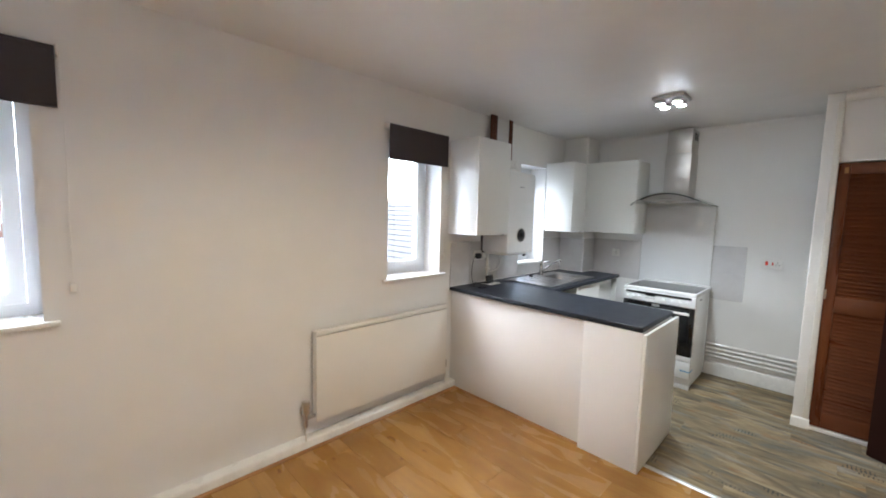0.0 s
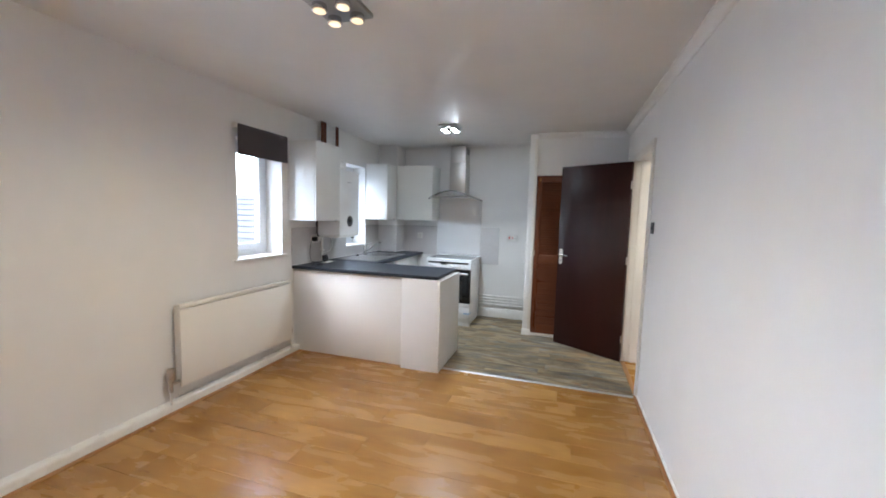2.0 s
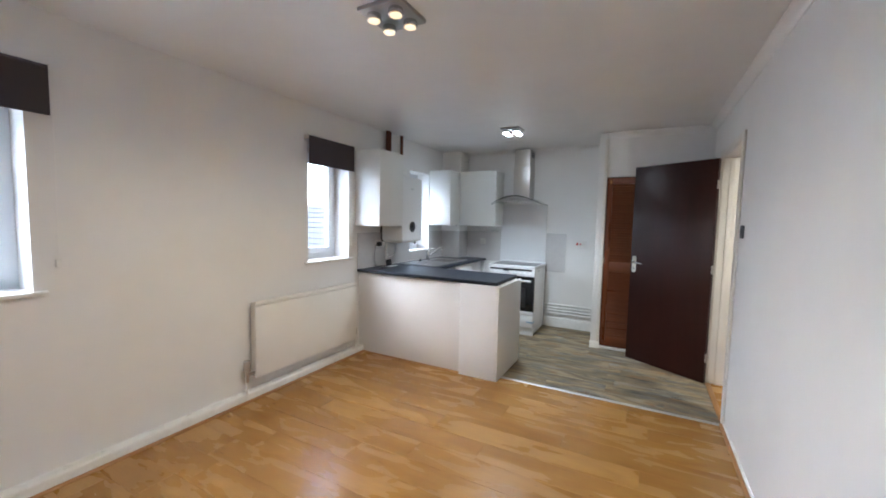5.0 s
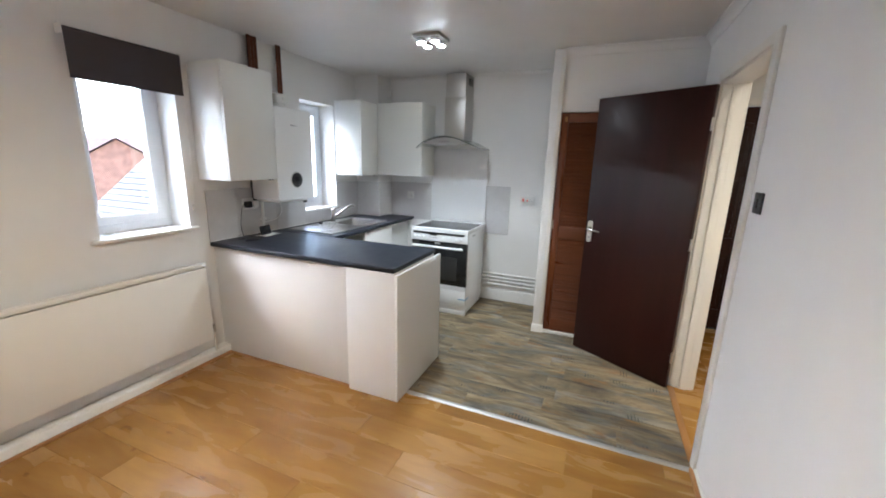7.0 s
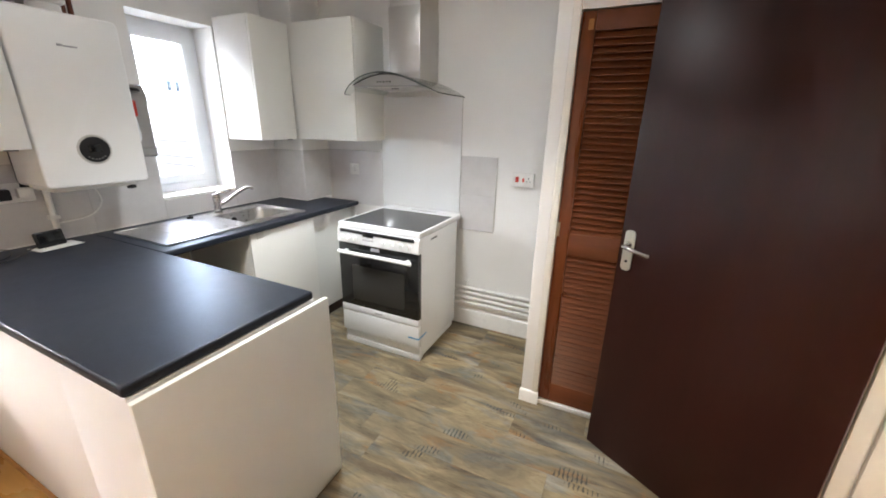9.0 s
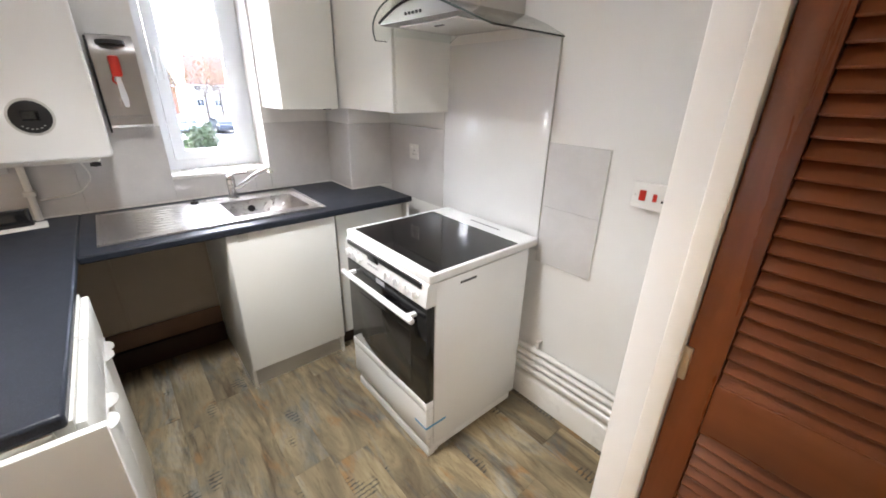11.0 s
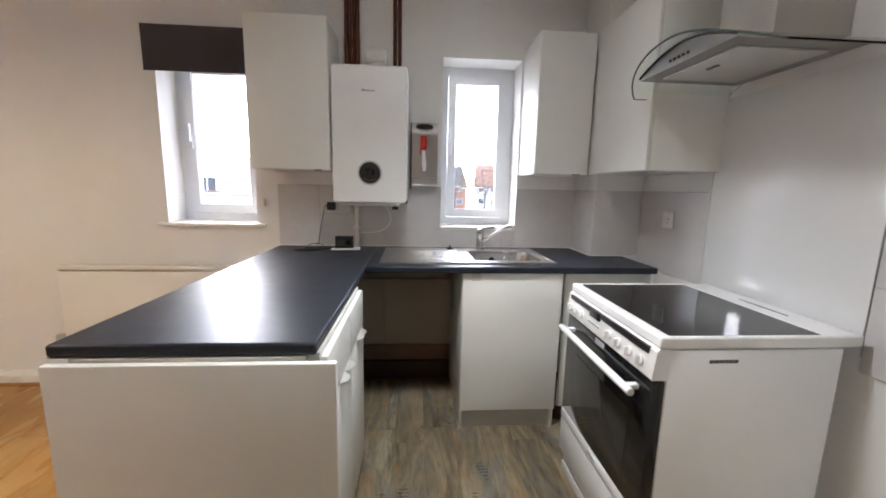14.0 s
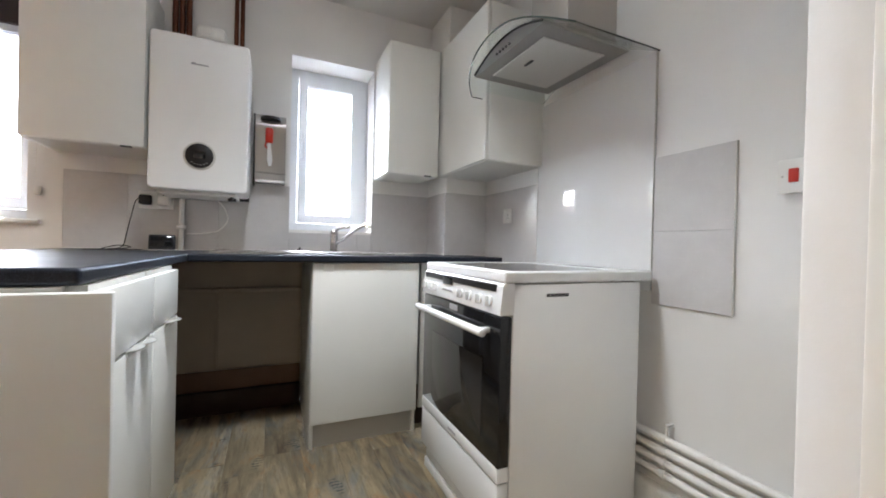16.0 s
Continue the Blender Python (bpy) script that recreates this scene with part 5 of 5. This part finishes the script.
# ---- small things on the worktop ----
def worktop_clutter():
    z = WT1
    p = thing("paper_sheet", (2.785, 2.155, z), "white paper leaflet lying on the worktop", "paper")
    sheet = box(-0.085, -0.055, 0.0005, 0.085, 0.055, 0.0018)
    sheet.transform(pose(2.785, 2.155, z, 0, 0, 6))
    part("sheet", sheet, M_PAPER, p)
    d = thing("energy_display", (2.772, 2.17, z), "small black energy display leaning on its stand", "display")
    b = box(-0.055, -0.006, 0, 0.055, 0.012, 0.075, 0.005)
    b.transform(pose(2.775, 2.16, z + 0.003, -12, 0, 8))
    bd = part("case", b, M_BLACKPL, d)
    s = box(-0.047, -0.0075, 0.014, 0.047, -0.0055, 0.068, 0.0005)
    s.transform(pose(2.775, 2.16, z + 0.003, -12, 0, 8))
    part("screen", s, M_SCREEN, bd, "dark glossy screen")
    st = box(-0.03, 0.01, 0, 0.03, 0.05, 0.008, 0.002)
    st.transform(pose(2.775, 2.16, z + 0.0022, 0, 0, 8))
    part("stand", st, M_BLACKPL, d)
    c = thing("power_cable", (2.72, 2.2, z), "thin black cable from the plug looping onto the worktop", "cable")
    part("cord", tube(arc([(2.68, N - 0.045, 1.145), (2.645, N - 0.03, 1.14), (2.625, N - 0.025, 1.06), (2.61, N - 0.03, 0.98), (2.60, N - 0.06, 0.905), (2.56, N - 0.12, z + 0.003), (2.53, N - 0.09, z + 0.003), (2.58, N - 0.05, z + 0.02), (2.64, N - 0.08, z + 0.012), (2.60, N - 0.17, z + 0.003), (2.50, N - 0.20, z + 0.003), (2.60, N - 0.225, z + 0.003), (2.70, N - 0.10, z + 0.003), (2.745, N - 0.09, z + 0.006)], 7), 0.0024, 8), M_BLACKPL, c)
    part("plug", box(2.66, N - 0.062, 1.118, 2.71, N - 0.0175, 1.168, 0.008), M_BLACKPL, c, "black plug")
    so = thing("wall_socket", (2.76, N, 1.10), "white plastic double socket under the boiler", "socket", "wall sockets")
    part("plate", box(2.65, N - 0.0168, 1.10, 2.80, N - 0.0085, 1.19, 0.003), M_PLAST, so)
    part("blank_plug", box(2.735, N - 0.05, 1.12, 2.785, N - 0.017, 1.168, 0.006), M_PLAST, so)


worktop_clutter()


def wall_socket_east():
    t = thing("wall_socket", (E, 1.72, 1.13), "pale grey single wall socket on the splashback tiles", "socket", "wall sockets")
    part("plate", box(E - 0.014, 1.675, 1.085, E - 0.0085, 1.761, 1.17, 0.002), M_CABEDGE, t)
    for y in (1.712,):
        part("pin_hole", join(box(E - 0.0148, y - 0.002, 1.128, E - 0.0138, y + 0.002, 1.138), box(E - 0.0148, y - 0.012, 1.112, E - 0.0138, y - 0.006, 1.116), box(E - 0.0148, y + 0.006, 1.112, E - 0.0138, y + 0.012, 1.116)), M_BLACKPL, t)
        part("rocker", box(E - 0.017, y + 0.016, 1.145, E - 0.0138, y + 0.03, 1.16, 0.001), M_PLAST, t)


wall_socket_east()


def cooker_switch():
    y0, y1, z0, z1 = 0.268, 0.414, 1.104, 1.192
    t = thing("cooker_switch", (E, (y0 + y1) / 2, z0), "white cooker switch and socket plate with red rockers", "switch")
    part("back_box", box(E - 0.020, y0 + 0.002, z0 + 0.002, E, y1 - 0.002, z1 - 0.002, 0.003), M_PLAST, t)
    part("plate", box(E - 0.030, y0, z0, E - 0.0205, y1, z1, 0.003), M_PLAST, t)
    part("large_rocker", box(E - 0.035, y1 - 0.047, z0 + 0.027, E - 0.029, y1 - 0.026, z1 - 0.025, 0.002), M_RED, t, "red cooker rocker")
    part("small_rocker", box(E - 0.034, y0 + 0.062, z0 + 0.03, E - 0.029, y0 + 0.075, z0 + 0.056, 0.0015), M_RED, t, "small red rocker")
    for dy, dz in ((0.034, 0.055), (0.044, 0.034), (0.024, 0.034)):
        part("pin_hole", box(E - 0.0308, y0 + dy - 0.003, z0 + dz - 0.004, E - 0.0298, y0 + dy + 0.003, z0 + dz + 0.004), M_BLACKPL, t)
    for y in (y0 + 0.010, y1 - 0.012):
        part("screw", cyl((E - 0.0295, y, (z0 + z1) / 2), (E - 0.031, y, (z0 + z1) / 2), 0.003, 10), M_NICKEL, t)


cooker_switch()


def heating_pipes():
    for k in range(4):
        z, y0, y1 = 0.186 + k * 0.040, NIB1 + 0.001, 1.62
        t = thing("heating_pipe", (E - 0.03, y0, z), "white painted heating pipe along the skirting", "pipe", "painted heating pipes")
        part("tube", cyl((E - 0.028, y0, z), (E - 0.028, y1, z), 0.0135, 14), M_GLOSS, t)
        part("joint", cyl((E - 0.028, 0.70, z), (E - 0.028, 0.725, z), 0.0165, 14, None, 0.001), M_GLOSS, t)
        part("clip", box(E - 0.02, 0.30, z - 0.01, E - 0.0005, 0.315, z + 0.01, 0.001), M_GLOSS, t)
    t = thing("pipe_stub", (E, 0.705, 0.345), "small capped white pipe stub on the wall", "pipe")
    part("stub", join(cyl((E, 0.705, 0.355), (E - 0.035, 0.705, 0.355), 0.007, 12), cyl((E - 0.028, 0.705, 0.315), (E - 0.028, 0.705, 0.362), 0.006, 12)), M_GLOSS, t)


heating_pipes()


# ---- outside ----
solid("ground", box(-400, 3.2, -3.15, 400, 700, -3.05), M_ASPHALT, "pale grey concrete car park and ground", "ground", kind="structure", smooth=None)


def hipped_roof(x0, x1, y0, y1, ze, zr, hip, courses, th=0.026):
    """Tiled courses on four slopes, or two with a gable at each end, each course a lapped strip."""
    bm = bmesh.new()
    ym = (y0 + y1) / 2
    eave = [Vector((x0, y0, ze)), Vector((x1, y0, ze)), Vector((x1, y1, ze)), Vector((x0, y1, ze))]
    ridge = [Vector((x0 + hip, ym, zr)), Vector((x1 - hip, ym, zr)), Vector((x1 - hip, ym, zr)), Vector((x0 + hip, ym, zr))]
    for side in ((0, 2) if hip == 0 else range(4)):
        a0, b0, a1, b1 = eave[side], eave[(side + 1) % 4], ridge[side], ridge[(side + 1) % 4]
        for c in range(courses):
            s, e = c / courses, (c + 1) / courses
            up = Vector((0, 0, th))
            q = [a0.lerp(a1, s), b0.lerp(b1, s), b0.lerp(b1, e), a0.lerp(a1, e)]
            lo = [bm.verts.new(p) for p in q]
            hi = [bm.verts.new(q[0] + up), bm.verts.new(q[1] + up), bm.verts.new(q[2]), bm.verts.new(q[3])]
            if (q[2] - q[3]).length < 1e-5:
                bm.faces.new((hi[0], hi[1], hi[2]))
            else:
                bm.faces.new(hi)
            bm.faces.new((lo[0], lo[1], hi[1], hi[0]))
    return bm


def house(x, y, w, d, ze, zr, hip, wall_mat, roof_mat, label, rz=0.0, courses=14, wins=3, group="houses", chimney=True):
    t = thing("house", (x, y, -3.05), label, "house", group, rz=rz)
    part("wall", box(-w / 2, -d / 2, 0, w / 2, d / 2, ze + 3.05), wall_mat, t, local=True, smooth=None)
    if hip == 0:
        part("gable", prism([(-d / 2, ze + 3.0502), (d / 2, ze + 3.0502), (0, zr + 2.97)], "x", -w / 2, w / 2), wall_mat, t, local=True, smooth=None)
    part("roof", hipped_roof(-w / 2 - 0.3, w / 2 + 0.3, -d / 2 - 0.3, d / 2 + 0.3, ze + 3.05 - 0.05, zr + 3.05, hip, courses), roof_mat, t, local=True, smooth=None)
    part("gutter", box(-w / 2 - 0.4, -d / 2 - 0.42, ze + 3.05 - 0.16, w / 2 + 0.4, -d / 2 - 0.30, ze + 3.05 - 0.06, 0.02), M_UPVC, t, local=True)
    for fl in range(2 if ze > 0 else 1):
        for k in range(wins):
            wx, wz = -w / 2 + (k + 0.5) * w / wins, 0.95 + fl * 2.6
            wi = part("window", pierced([wx - 0.6, wx - 0.52, wx - 0.03, wx + 0.03, wx + 0.52, wx + 0.6], [wz, wz + 0.08, wz + 1.12, wz + 1.2], -d / 2 - 0.04, -d / 2 + 0.02, "y", [(wx - 0.52, wx - 0.03, wz + 0.08, wz + 1.12), (wx + 0.03, wx + 0.52, wz + 0.08, wz + 1.12)]), M_UPVC, t, local=True)
            part("pane", box(wx - 0.53, -d / 2 - 0.012, wz + 0.07, wx + 0.53, -d / 2 - 0.004, wz + 1.13), M_CARGLASS, wi, local=True)
    if chimney:
        part("chimney", box(w * 0.2 - 0.35, -0.3, zr + 2.4, w * 0.2 + 0.35, 0.3, zr + 3.9, 0.02), wall_mat, t, local=True)
    return t


house(8.6, 8.6, 9.0, 3.4, -0.25, 1.88, 0.7, M_BRICK, M_ROOFGREY, "low brick building with a grey tiled hipped roof", -90, 14, 3, chimney=False)
house(20.4, 37.3, 7.5, 4.5, 1.0, 2.6, 0, M_BRICK, M_ROOFGREY, "orange brick house with a grey tiled gable roof", 62, 16, 3, chimney=False)
terrace = house(-13.0, 30.0, 20.0, 8.0, 0.7, 3.3, 0, M_RENDER, M_ROOFRED, "white rendered terrace house with a red tiled roof", 12, 16, 6)
for sx in (-4.5, 1.0, 6.0):
    sk = box(sx - 0.4, -0.62, -0.04, sx + 0.4, 0.62, 0.06, 0.02)
    sk.transform(pose(0, -2.25, 4.95, 31, 0, 0))
    part("skylight", sk, M_UPVC, terrace, "pale framed roof window", local=True)
house(-38.0, 30.0, 18.0, 8.0, 0.9, 3.6, 0, M_BRICK, M_ROOFRED, "red brick terrace house with a red tiled roof", 30, 16, 4)
house(40.0, 62.0, 34.0, 9.0, 0.6, 3.6, 0, M_RENDER, M_ROOFRED, "long white rendered terrace with a red tiled roof", -18, 14, 9)
house(6.0, 84.0, 14.0, 9.0, 1.4, 6.0, 0, M_BRICK, M_ROOFGREY, "pale rendered house far across the car park", 10, 14, 5)
house(24.0, 88.0, 14.0, 9.0, 1.6, 6.6, 0, M_RENDER, M_ROOFRED, "pale rendered house far behind the trees", -12, 14, 5)
house(-10.0, 80.0, 16.0, 9.0, 2.0, 5.6, 0, M_BRICK, M_ROOFRED, "red brick house far across the car park", 4, 14, 5)


def church(x, y, rz):
    t = thing("church", (x, y, -3.05), "pale stone church tower with a slender spire", "church", rz=rz)
    tower = part("tower", join(box(-3.6, -3.6, 0, 3.6, 3.6, 17.0, 0.1), *[box(a - 0.5, b - 0.5, 16.9, a + 0.5, b + 0.5, 18.2, 0.1) for a in (-3.1, 0, 3.1) for b in (-3.1, 3.1)]), M_RENDER, t, local=True, smooth=None)
    for wx in (-1.1, 1.1):
        part("belfry_opening", box(wx - 0.5, -3.66, 11.5, wx + 0.5, -3.59, 14.0, 0.02), M_CARGLASS, tower, local=True)
    part("spire", cyl((-7.6, 0, 9.0), (-7.6, 0, 19.6), 1.5, 8, 0.06), M_RENDER, t, local=True, smooth=None)
    part("spire_base", box(-9.0, -1.4, 0, -6.2, 1.4, 9.1, 0.05), M_RENDER, t, local=True, smooth=None)
    part("nave", prism([(-4, 0), (4, 0), (4, 6.0), (0, 9.5), (-4, 6.0)], "x", -22.0, -3.7), M_RENDER, t, local=True, smooth=None)


church(72.6, 120.0, 0)


def car(x, y, rz, paint, label):
    t = thing("parked_car", (x, y, -3.05), label, "car", "parked cars", rz=rz)
    prof = [(-2.1, 0.3), (-2.12, 0.62), (-1.95, 0.88), (-1.2, 0.95), (1.05, 0.93), (1.9, 0.82), (2.1, 0.6), (2.08, 0.3)]
    body = prism([(a, b) for a, b in prof], "y", -0.85, 0.85)
    bmesh.ops.bevel(body, geom=list(body.edges), offset=0.06, segments=2, profile=0.5, affect="EDGES")
    part("body", body, paint, t, local=True)
    cab = prism([(-1.75, 0.9), (-1.35, 1.36), (-0.9, 1.46), (0.1, 1.44), (0.95, 0.9)], "y", -0.74, 0.74)
    part("cabin_glass", cab, M_CARGLASS, t, "dark car windows", local=True)
    part("roof", prism([(-1.38, 1.37), (-0.9, 1.475), (0.12, 1.455), (0.2, 1.41), (-0.9, 1.43)], "y", -0.72, 0.72), paint, t, local=True)
    for wx in (-1.3, 1.3):
        for wy in (-0.86, 0.86):
            wh = part("wheel", cyl((wx, wy - 0.1, 0.31), (wx, wy + 0.1, 0.31), 0.31, 20, None, 0.03), M_TYRE, t, local=True)
            part("rim", cyl((wx, wy - 0.11, 0.31), (wx, wy + 0.11, 0.31), 0.19, 14), M_STEEL, wh, local=True)
    for wy in (-0.6, 0.6):
        part("headlight", box(1.98, wy - 0.16, 0.62, 2.09, wy + 0.16, 0.74, 0.02), M_UPVC, t, local=True)
    return t


car(12.5, 47.0, 100, M_CARPAINT[1], "dark hatchback parked across the car park")
car(9.6, 49.0, 96, M_CARPAINT[0], "silver hatchback parked across the car park")
car(15.6, 46.5, 98, M_CARPAINT[0], "silver hatchback parked across the car park")
car(6.4, 48.0, 92, M_CARPAINT[2], "white hatchback parked across the car park")
car(9.2, 19.5, 20, painted("red_car_paint", (0.45, 0.02, 0.02), 0.25), "red hatchback parked below the window")


def tree(x, y, h, leaf, label, seed):
    rng = random.Random(seed)
    t = thing("tree", (x, y, -3.05), label, "tree", "trees")
    limbs = [cyl((0, 0, 0), (0.05, 0.02, h * 0.5), 0.16, 10, 0.09)]
    tips = []
    for k in range(9):
        a, z = k * 2.4, h * (0.3 + 0.04 * k)
        tip = Vector((math.cos(a) * h * 0.26, math.sin(a) * h * 0.26, z + h * rng.uniform(0.1, 0.34)))
        limbs.append(tube(arc([(0.02, 0.01, z * 0.8), (tip.x * 0.5, tip.y * 0.5, z + h * 0.1), tip], 3), 0.035, 6))
        tips.append(tip)
    part("trunk", join(*limbs), M_BARK, t, local=True)
    bm = bmesh.new()
    for tip in tips:
        for _ in range(130):
            p = tip + Vector([rng.gauss(0, h * 0.11) for _ in range(3)])
            s = rng.uniform(0.07, 0.16)
            m = Euler([rng.uniform(0, 6.28) for _ in range(3)]).to_matrix()
            bm.faces.new([bm.verts.new(p + m @ Vector(c)) for c in ((-s, 0, 0), (0, -s * 0.5, 0.02), (s, 0, 0), (0, s * 0.5, 0.02))])
    part("crown", bm, leaf, t, local=True, smooth=None)
    return t


for k, (tx, ty, th_) in enumerate(((9.5, 62, 7.5), (14, 60, 8), (5, 64, 7), (20, 60, 7.5), (17, 66, 8), (1, 63, 6.5))):
    tree(tx, ty, th_, M_LEAF, "tree with thinning orange autumn leaves", k)
tree(7.4, 27.5, 2.2, M_LEAFG, "small green shrub beside the car park", 9)
tree(8.2, 15.6, 2.4, M_LEAFG, "small green shrub beside a parked car", 11)

# ---- floors: boards laid piece by piece ----
floor_1 = solid("floor_1", box(W, S, -0.05, THR - 0.001, N, -0.0022), M_LAMTRIM, "honey oak laminate board floor", "floor", kind="structure", smooth=None)
floor_2 = solid("floor_2", pierced([THR, E], [S, N], -0.05, -0.0022, "z"), M_SEAM, "grey-brown weathered vinyl plank floor", "floor", kind="structure", smooth=None)
floor_3 = solid("floor_3", box(HALL_W, HALL_S, -0.05, HALL_E, S - 0.0005, -0.0022), M_LAMTRIM, "honey oak laminate hall floor", "floor", kind="structure", smooth=None)


def lay(parent, x0, x1, y0, y1, width, length, gap, depth, material, seed, name):
    rng = random.Random(seed)
    store = {}
    x = x0
    while x < x1 - 0.005:
        w = min(width, x1 - x)
        y = y0 - rng.uniform(0.1, 0.9) * length
        while y < y1:
            a, b = max(y, y0), min(y + length, y1)
            if b - a > 0.03:
                key = (round(w, 3), round(b - a, 3))
                if key not in store:
                    bm = box(-w / 2 + gap, -(b - a) / 2 + gap, -depth, w / 2 - gap, (b - a) / 2 - gap, 0)
                    top = [e for e in bm.edges if all(v.co.z > -1e-5 for v in e.verts)]
                    bmesh.ops.bevel(bm, geom=top, offset=0.0007, segments=1, affect="EDGES")
                    store[key] = mesh_of(name, bm, material)
                ob = new(name, store[key])
                ob.parent = parent
                ob.matrix_basis = pose(x + w / 2, (a + b) / 2, rng.uniform(-0.0004, 0))
            y += length
        x += width


lay(floor_1, W, THR - 0.012, S, N, 0.188, 1.26, 0.0003, 0.0021, M_LAM, 3, "laminate_board")
lay(floor_2, THR + 0.012, E, S, N, 0.152, 0.92, 0.0003, 0.0021, M_VINYL, 5, "vinyl_plank")
lay(floor_3, HALL_W, HALL_E, HALL_S, S - 0.004, 0.188, 1.26, 0.0003, 0.0021, M_LAM, 7, "laminate_board")
solid("trim_threshold_strip", prism([(THR - 0.02, 0.0005), (THR - 0.014, 0.004), (THR, 0.0055), (THR + 0.014, 0.004), (THR + 0.02, 0.0005)], "y", S + 0.002, 0.688), M_PALEMETAL, "pale silver metal floor threshold strip", "threshold strip", kind="structure")
solid("trim_doorway_strip", box(DOOR0, S - 0.02, 0.0005, DOOR1, S + 0.02, 0.006, 0.002), M_LAMTRIM, "timber doorway threshold strip", "threshold strip", kind="structure")

# ---- wall tiles ----
tiling_1 = thing("tiled_splashback", (3.4, N, WT1), "pale grey linen-effect wall tiles above the worktop", "wall tiles", kind="structure")


def tile_run(parent, axis, a, b, at, sign, z0, z1, width, first=0.0, material=None):
    """Tiles side by side on a wall; thin white joints between."""
    u = a
    while u < b - 0.004:
        e = min(u + (first if first and u == a else width), b)
        if axis == "x":
            bm = box(u + 0.0004, at, z0, e - 0.0004, at + sign * 0.008, z1, 0.001, 1)
        else:
            bm = box(at, u + 0.001, z0, at + sign * 0.008, e - 0.001, z1, 0.001, 1)
        part("tile", bm, material or M_TILE, parent, smooth=None)
        u = e


TZ0, TZ1 = WT1 + 0.006, 1.272
tile_run(tiling_1, "x", 2.355, W3[0], N, -1, TZ0, TZ1, 0.4, 0.25)
tile_run(tiling_1, "x", W3[0], W3[1], N, -1, TZ0, W3[2] - 0.012, 0.4)
tile_run(tiling_1, "x", W3[1], 4.2445, N, -1, TZ0, TZ1, 0.4)
tile_run(tiling_1, "y", 1.984, N - 0.009, 4.245, -1, TZ0, TZ1, 0.4)
tile_run(tiling_1, "x", 4.238, E - 0.001, 1.985, -1, TZ0, TZ1, 0.4)
tile_run(tiling_1, "y", 1.452, 1.9755, E, -1, TZ0 - 0.05, TZ1, 0.55, 0.0, M_RIBTILE)
part("sealant", join(box(2.355, N - 0.012, WT1, 4.2445, N - 0.0005, WT1 + 0.006), box(4.235, 1.973, WT1, 4.2445, N - 0.012, WT1 + 0.006), box(4.2446, 1.973, WT1, RUN_E, 1.984, WT1 + 0.006)), M_SEAL, tiling_1)
tiling_2 = thing("cooker_side_tiles", (E, 0.655, 0.745), "two grey linen-effect tiles fixed beside the cooker", "wall tiles", kind="structure")
for za, zb in ((0.756, 1.0133), (1.0139, 1.278)):
    part("tile", box(E - 0.009, 0.527, za, E - 0.0005, 0.789, zb, 0.001, 1), M_TILE, tiling_2, smooth=None)
tiling_3 = thing("splashback_panel", (E, 1.12, 0.80), "glossy white glass splashback panel behind the cooker", "splashback", kind="structure")
part("glass_sheet", box(E - 0.010, 0.794, 0.80, E - 0.0005, 1.447, 1.664, 0.001), M_PANELWHITE, tiling_3)
part("edge_strip", box(E - 0.0105, 1.4475, 0.83, E - 0.0005, 1.4495, 1.664), M_PLINTH, tiling_3, "thin grey sheet edge")
part("edge_strip", box(E - 0.0105, 0.7915, 0.88, E - 0.0005, 0.7935, 1.664), M_PLINTH, tiling_3, "thin grey sheet edge")
part("edge_strip", box(E - 0.0105, 1.452, 1.2725, E - 0.0005, 1.975, 1.2745), M_PLINTH, tiling_1, "thin grey tile edge")
part("edge_strip", box(E - 0.0095, 0.5235, 0.756, E - 0.0005, 0.5265, 1.278), M_CABEDGE, tiling_2, "raw tile edge")
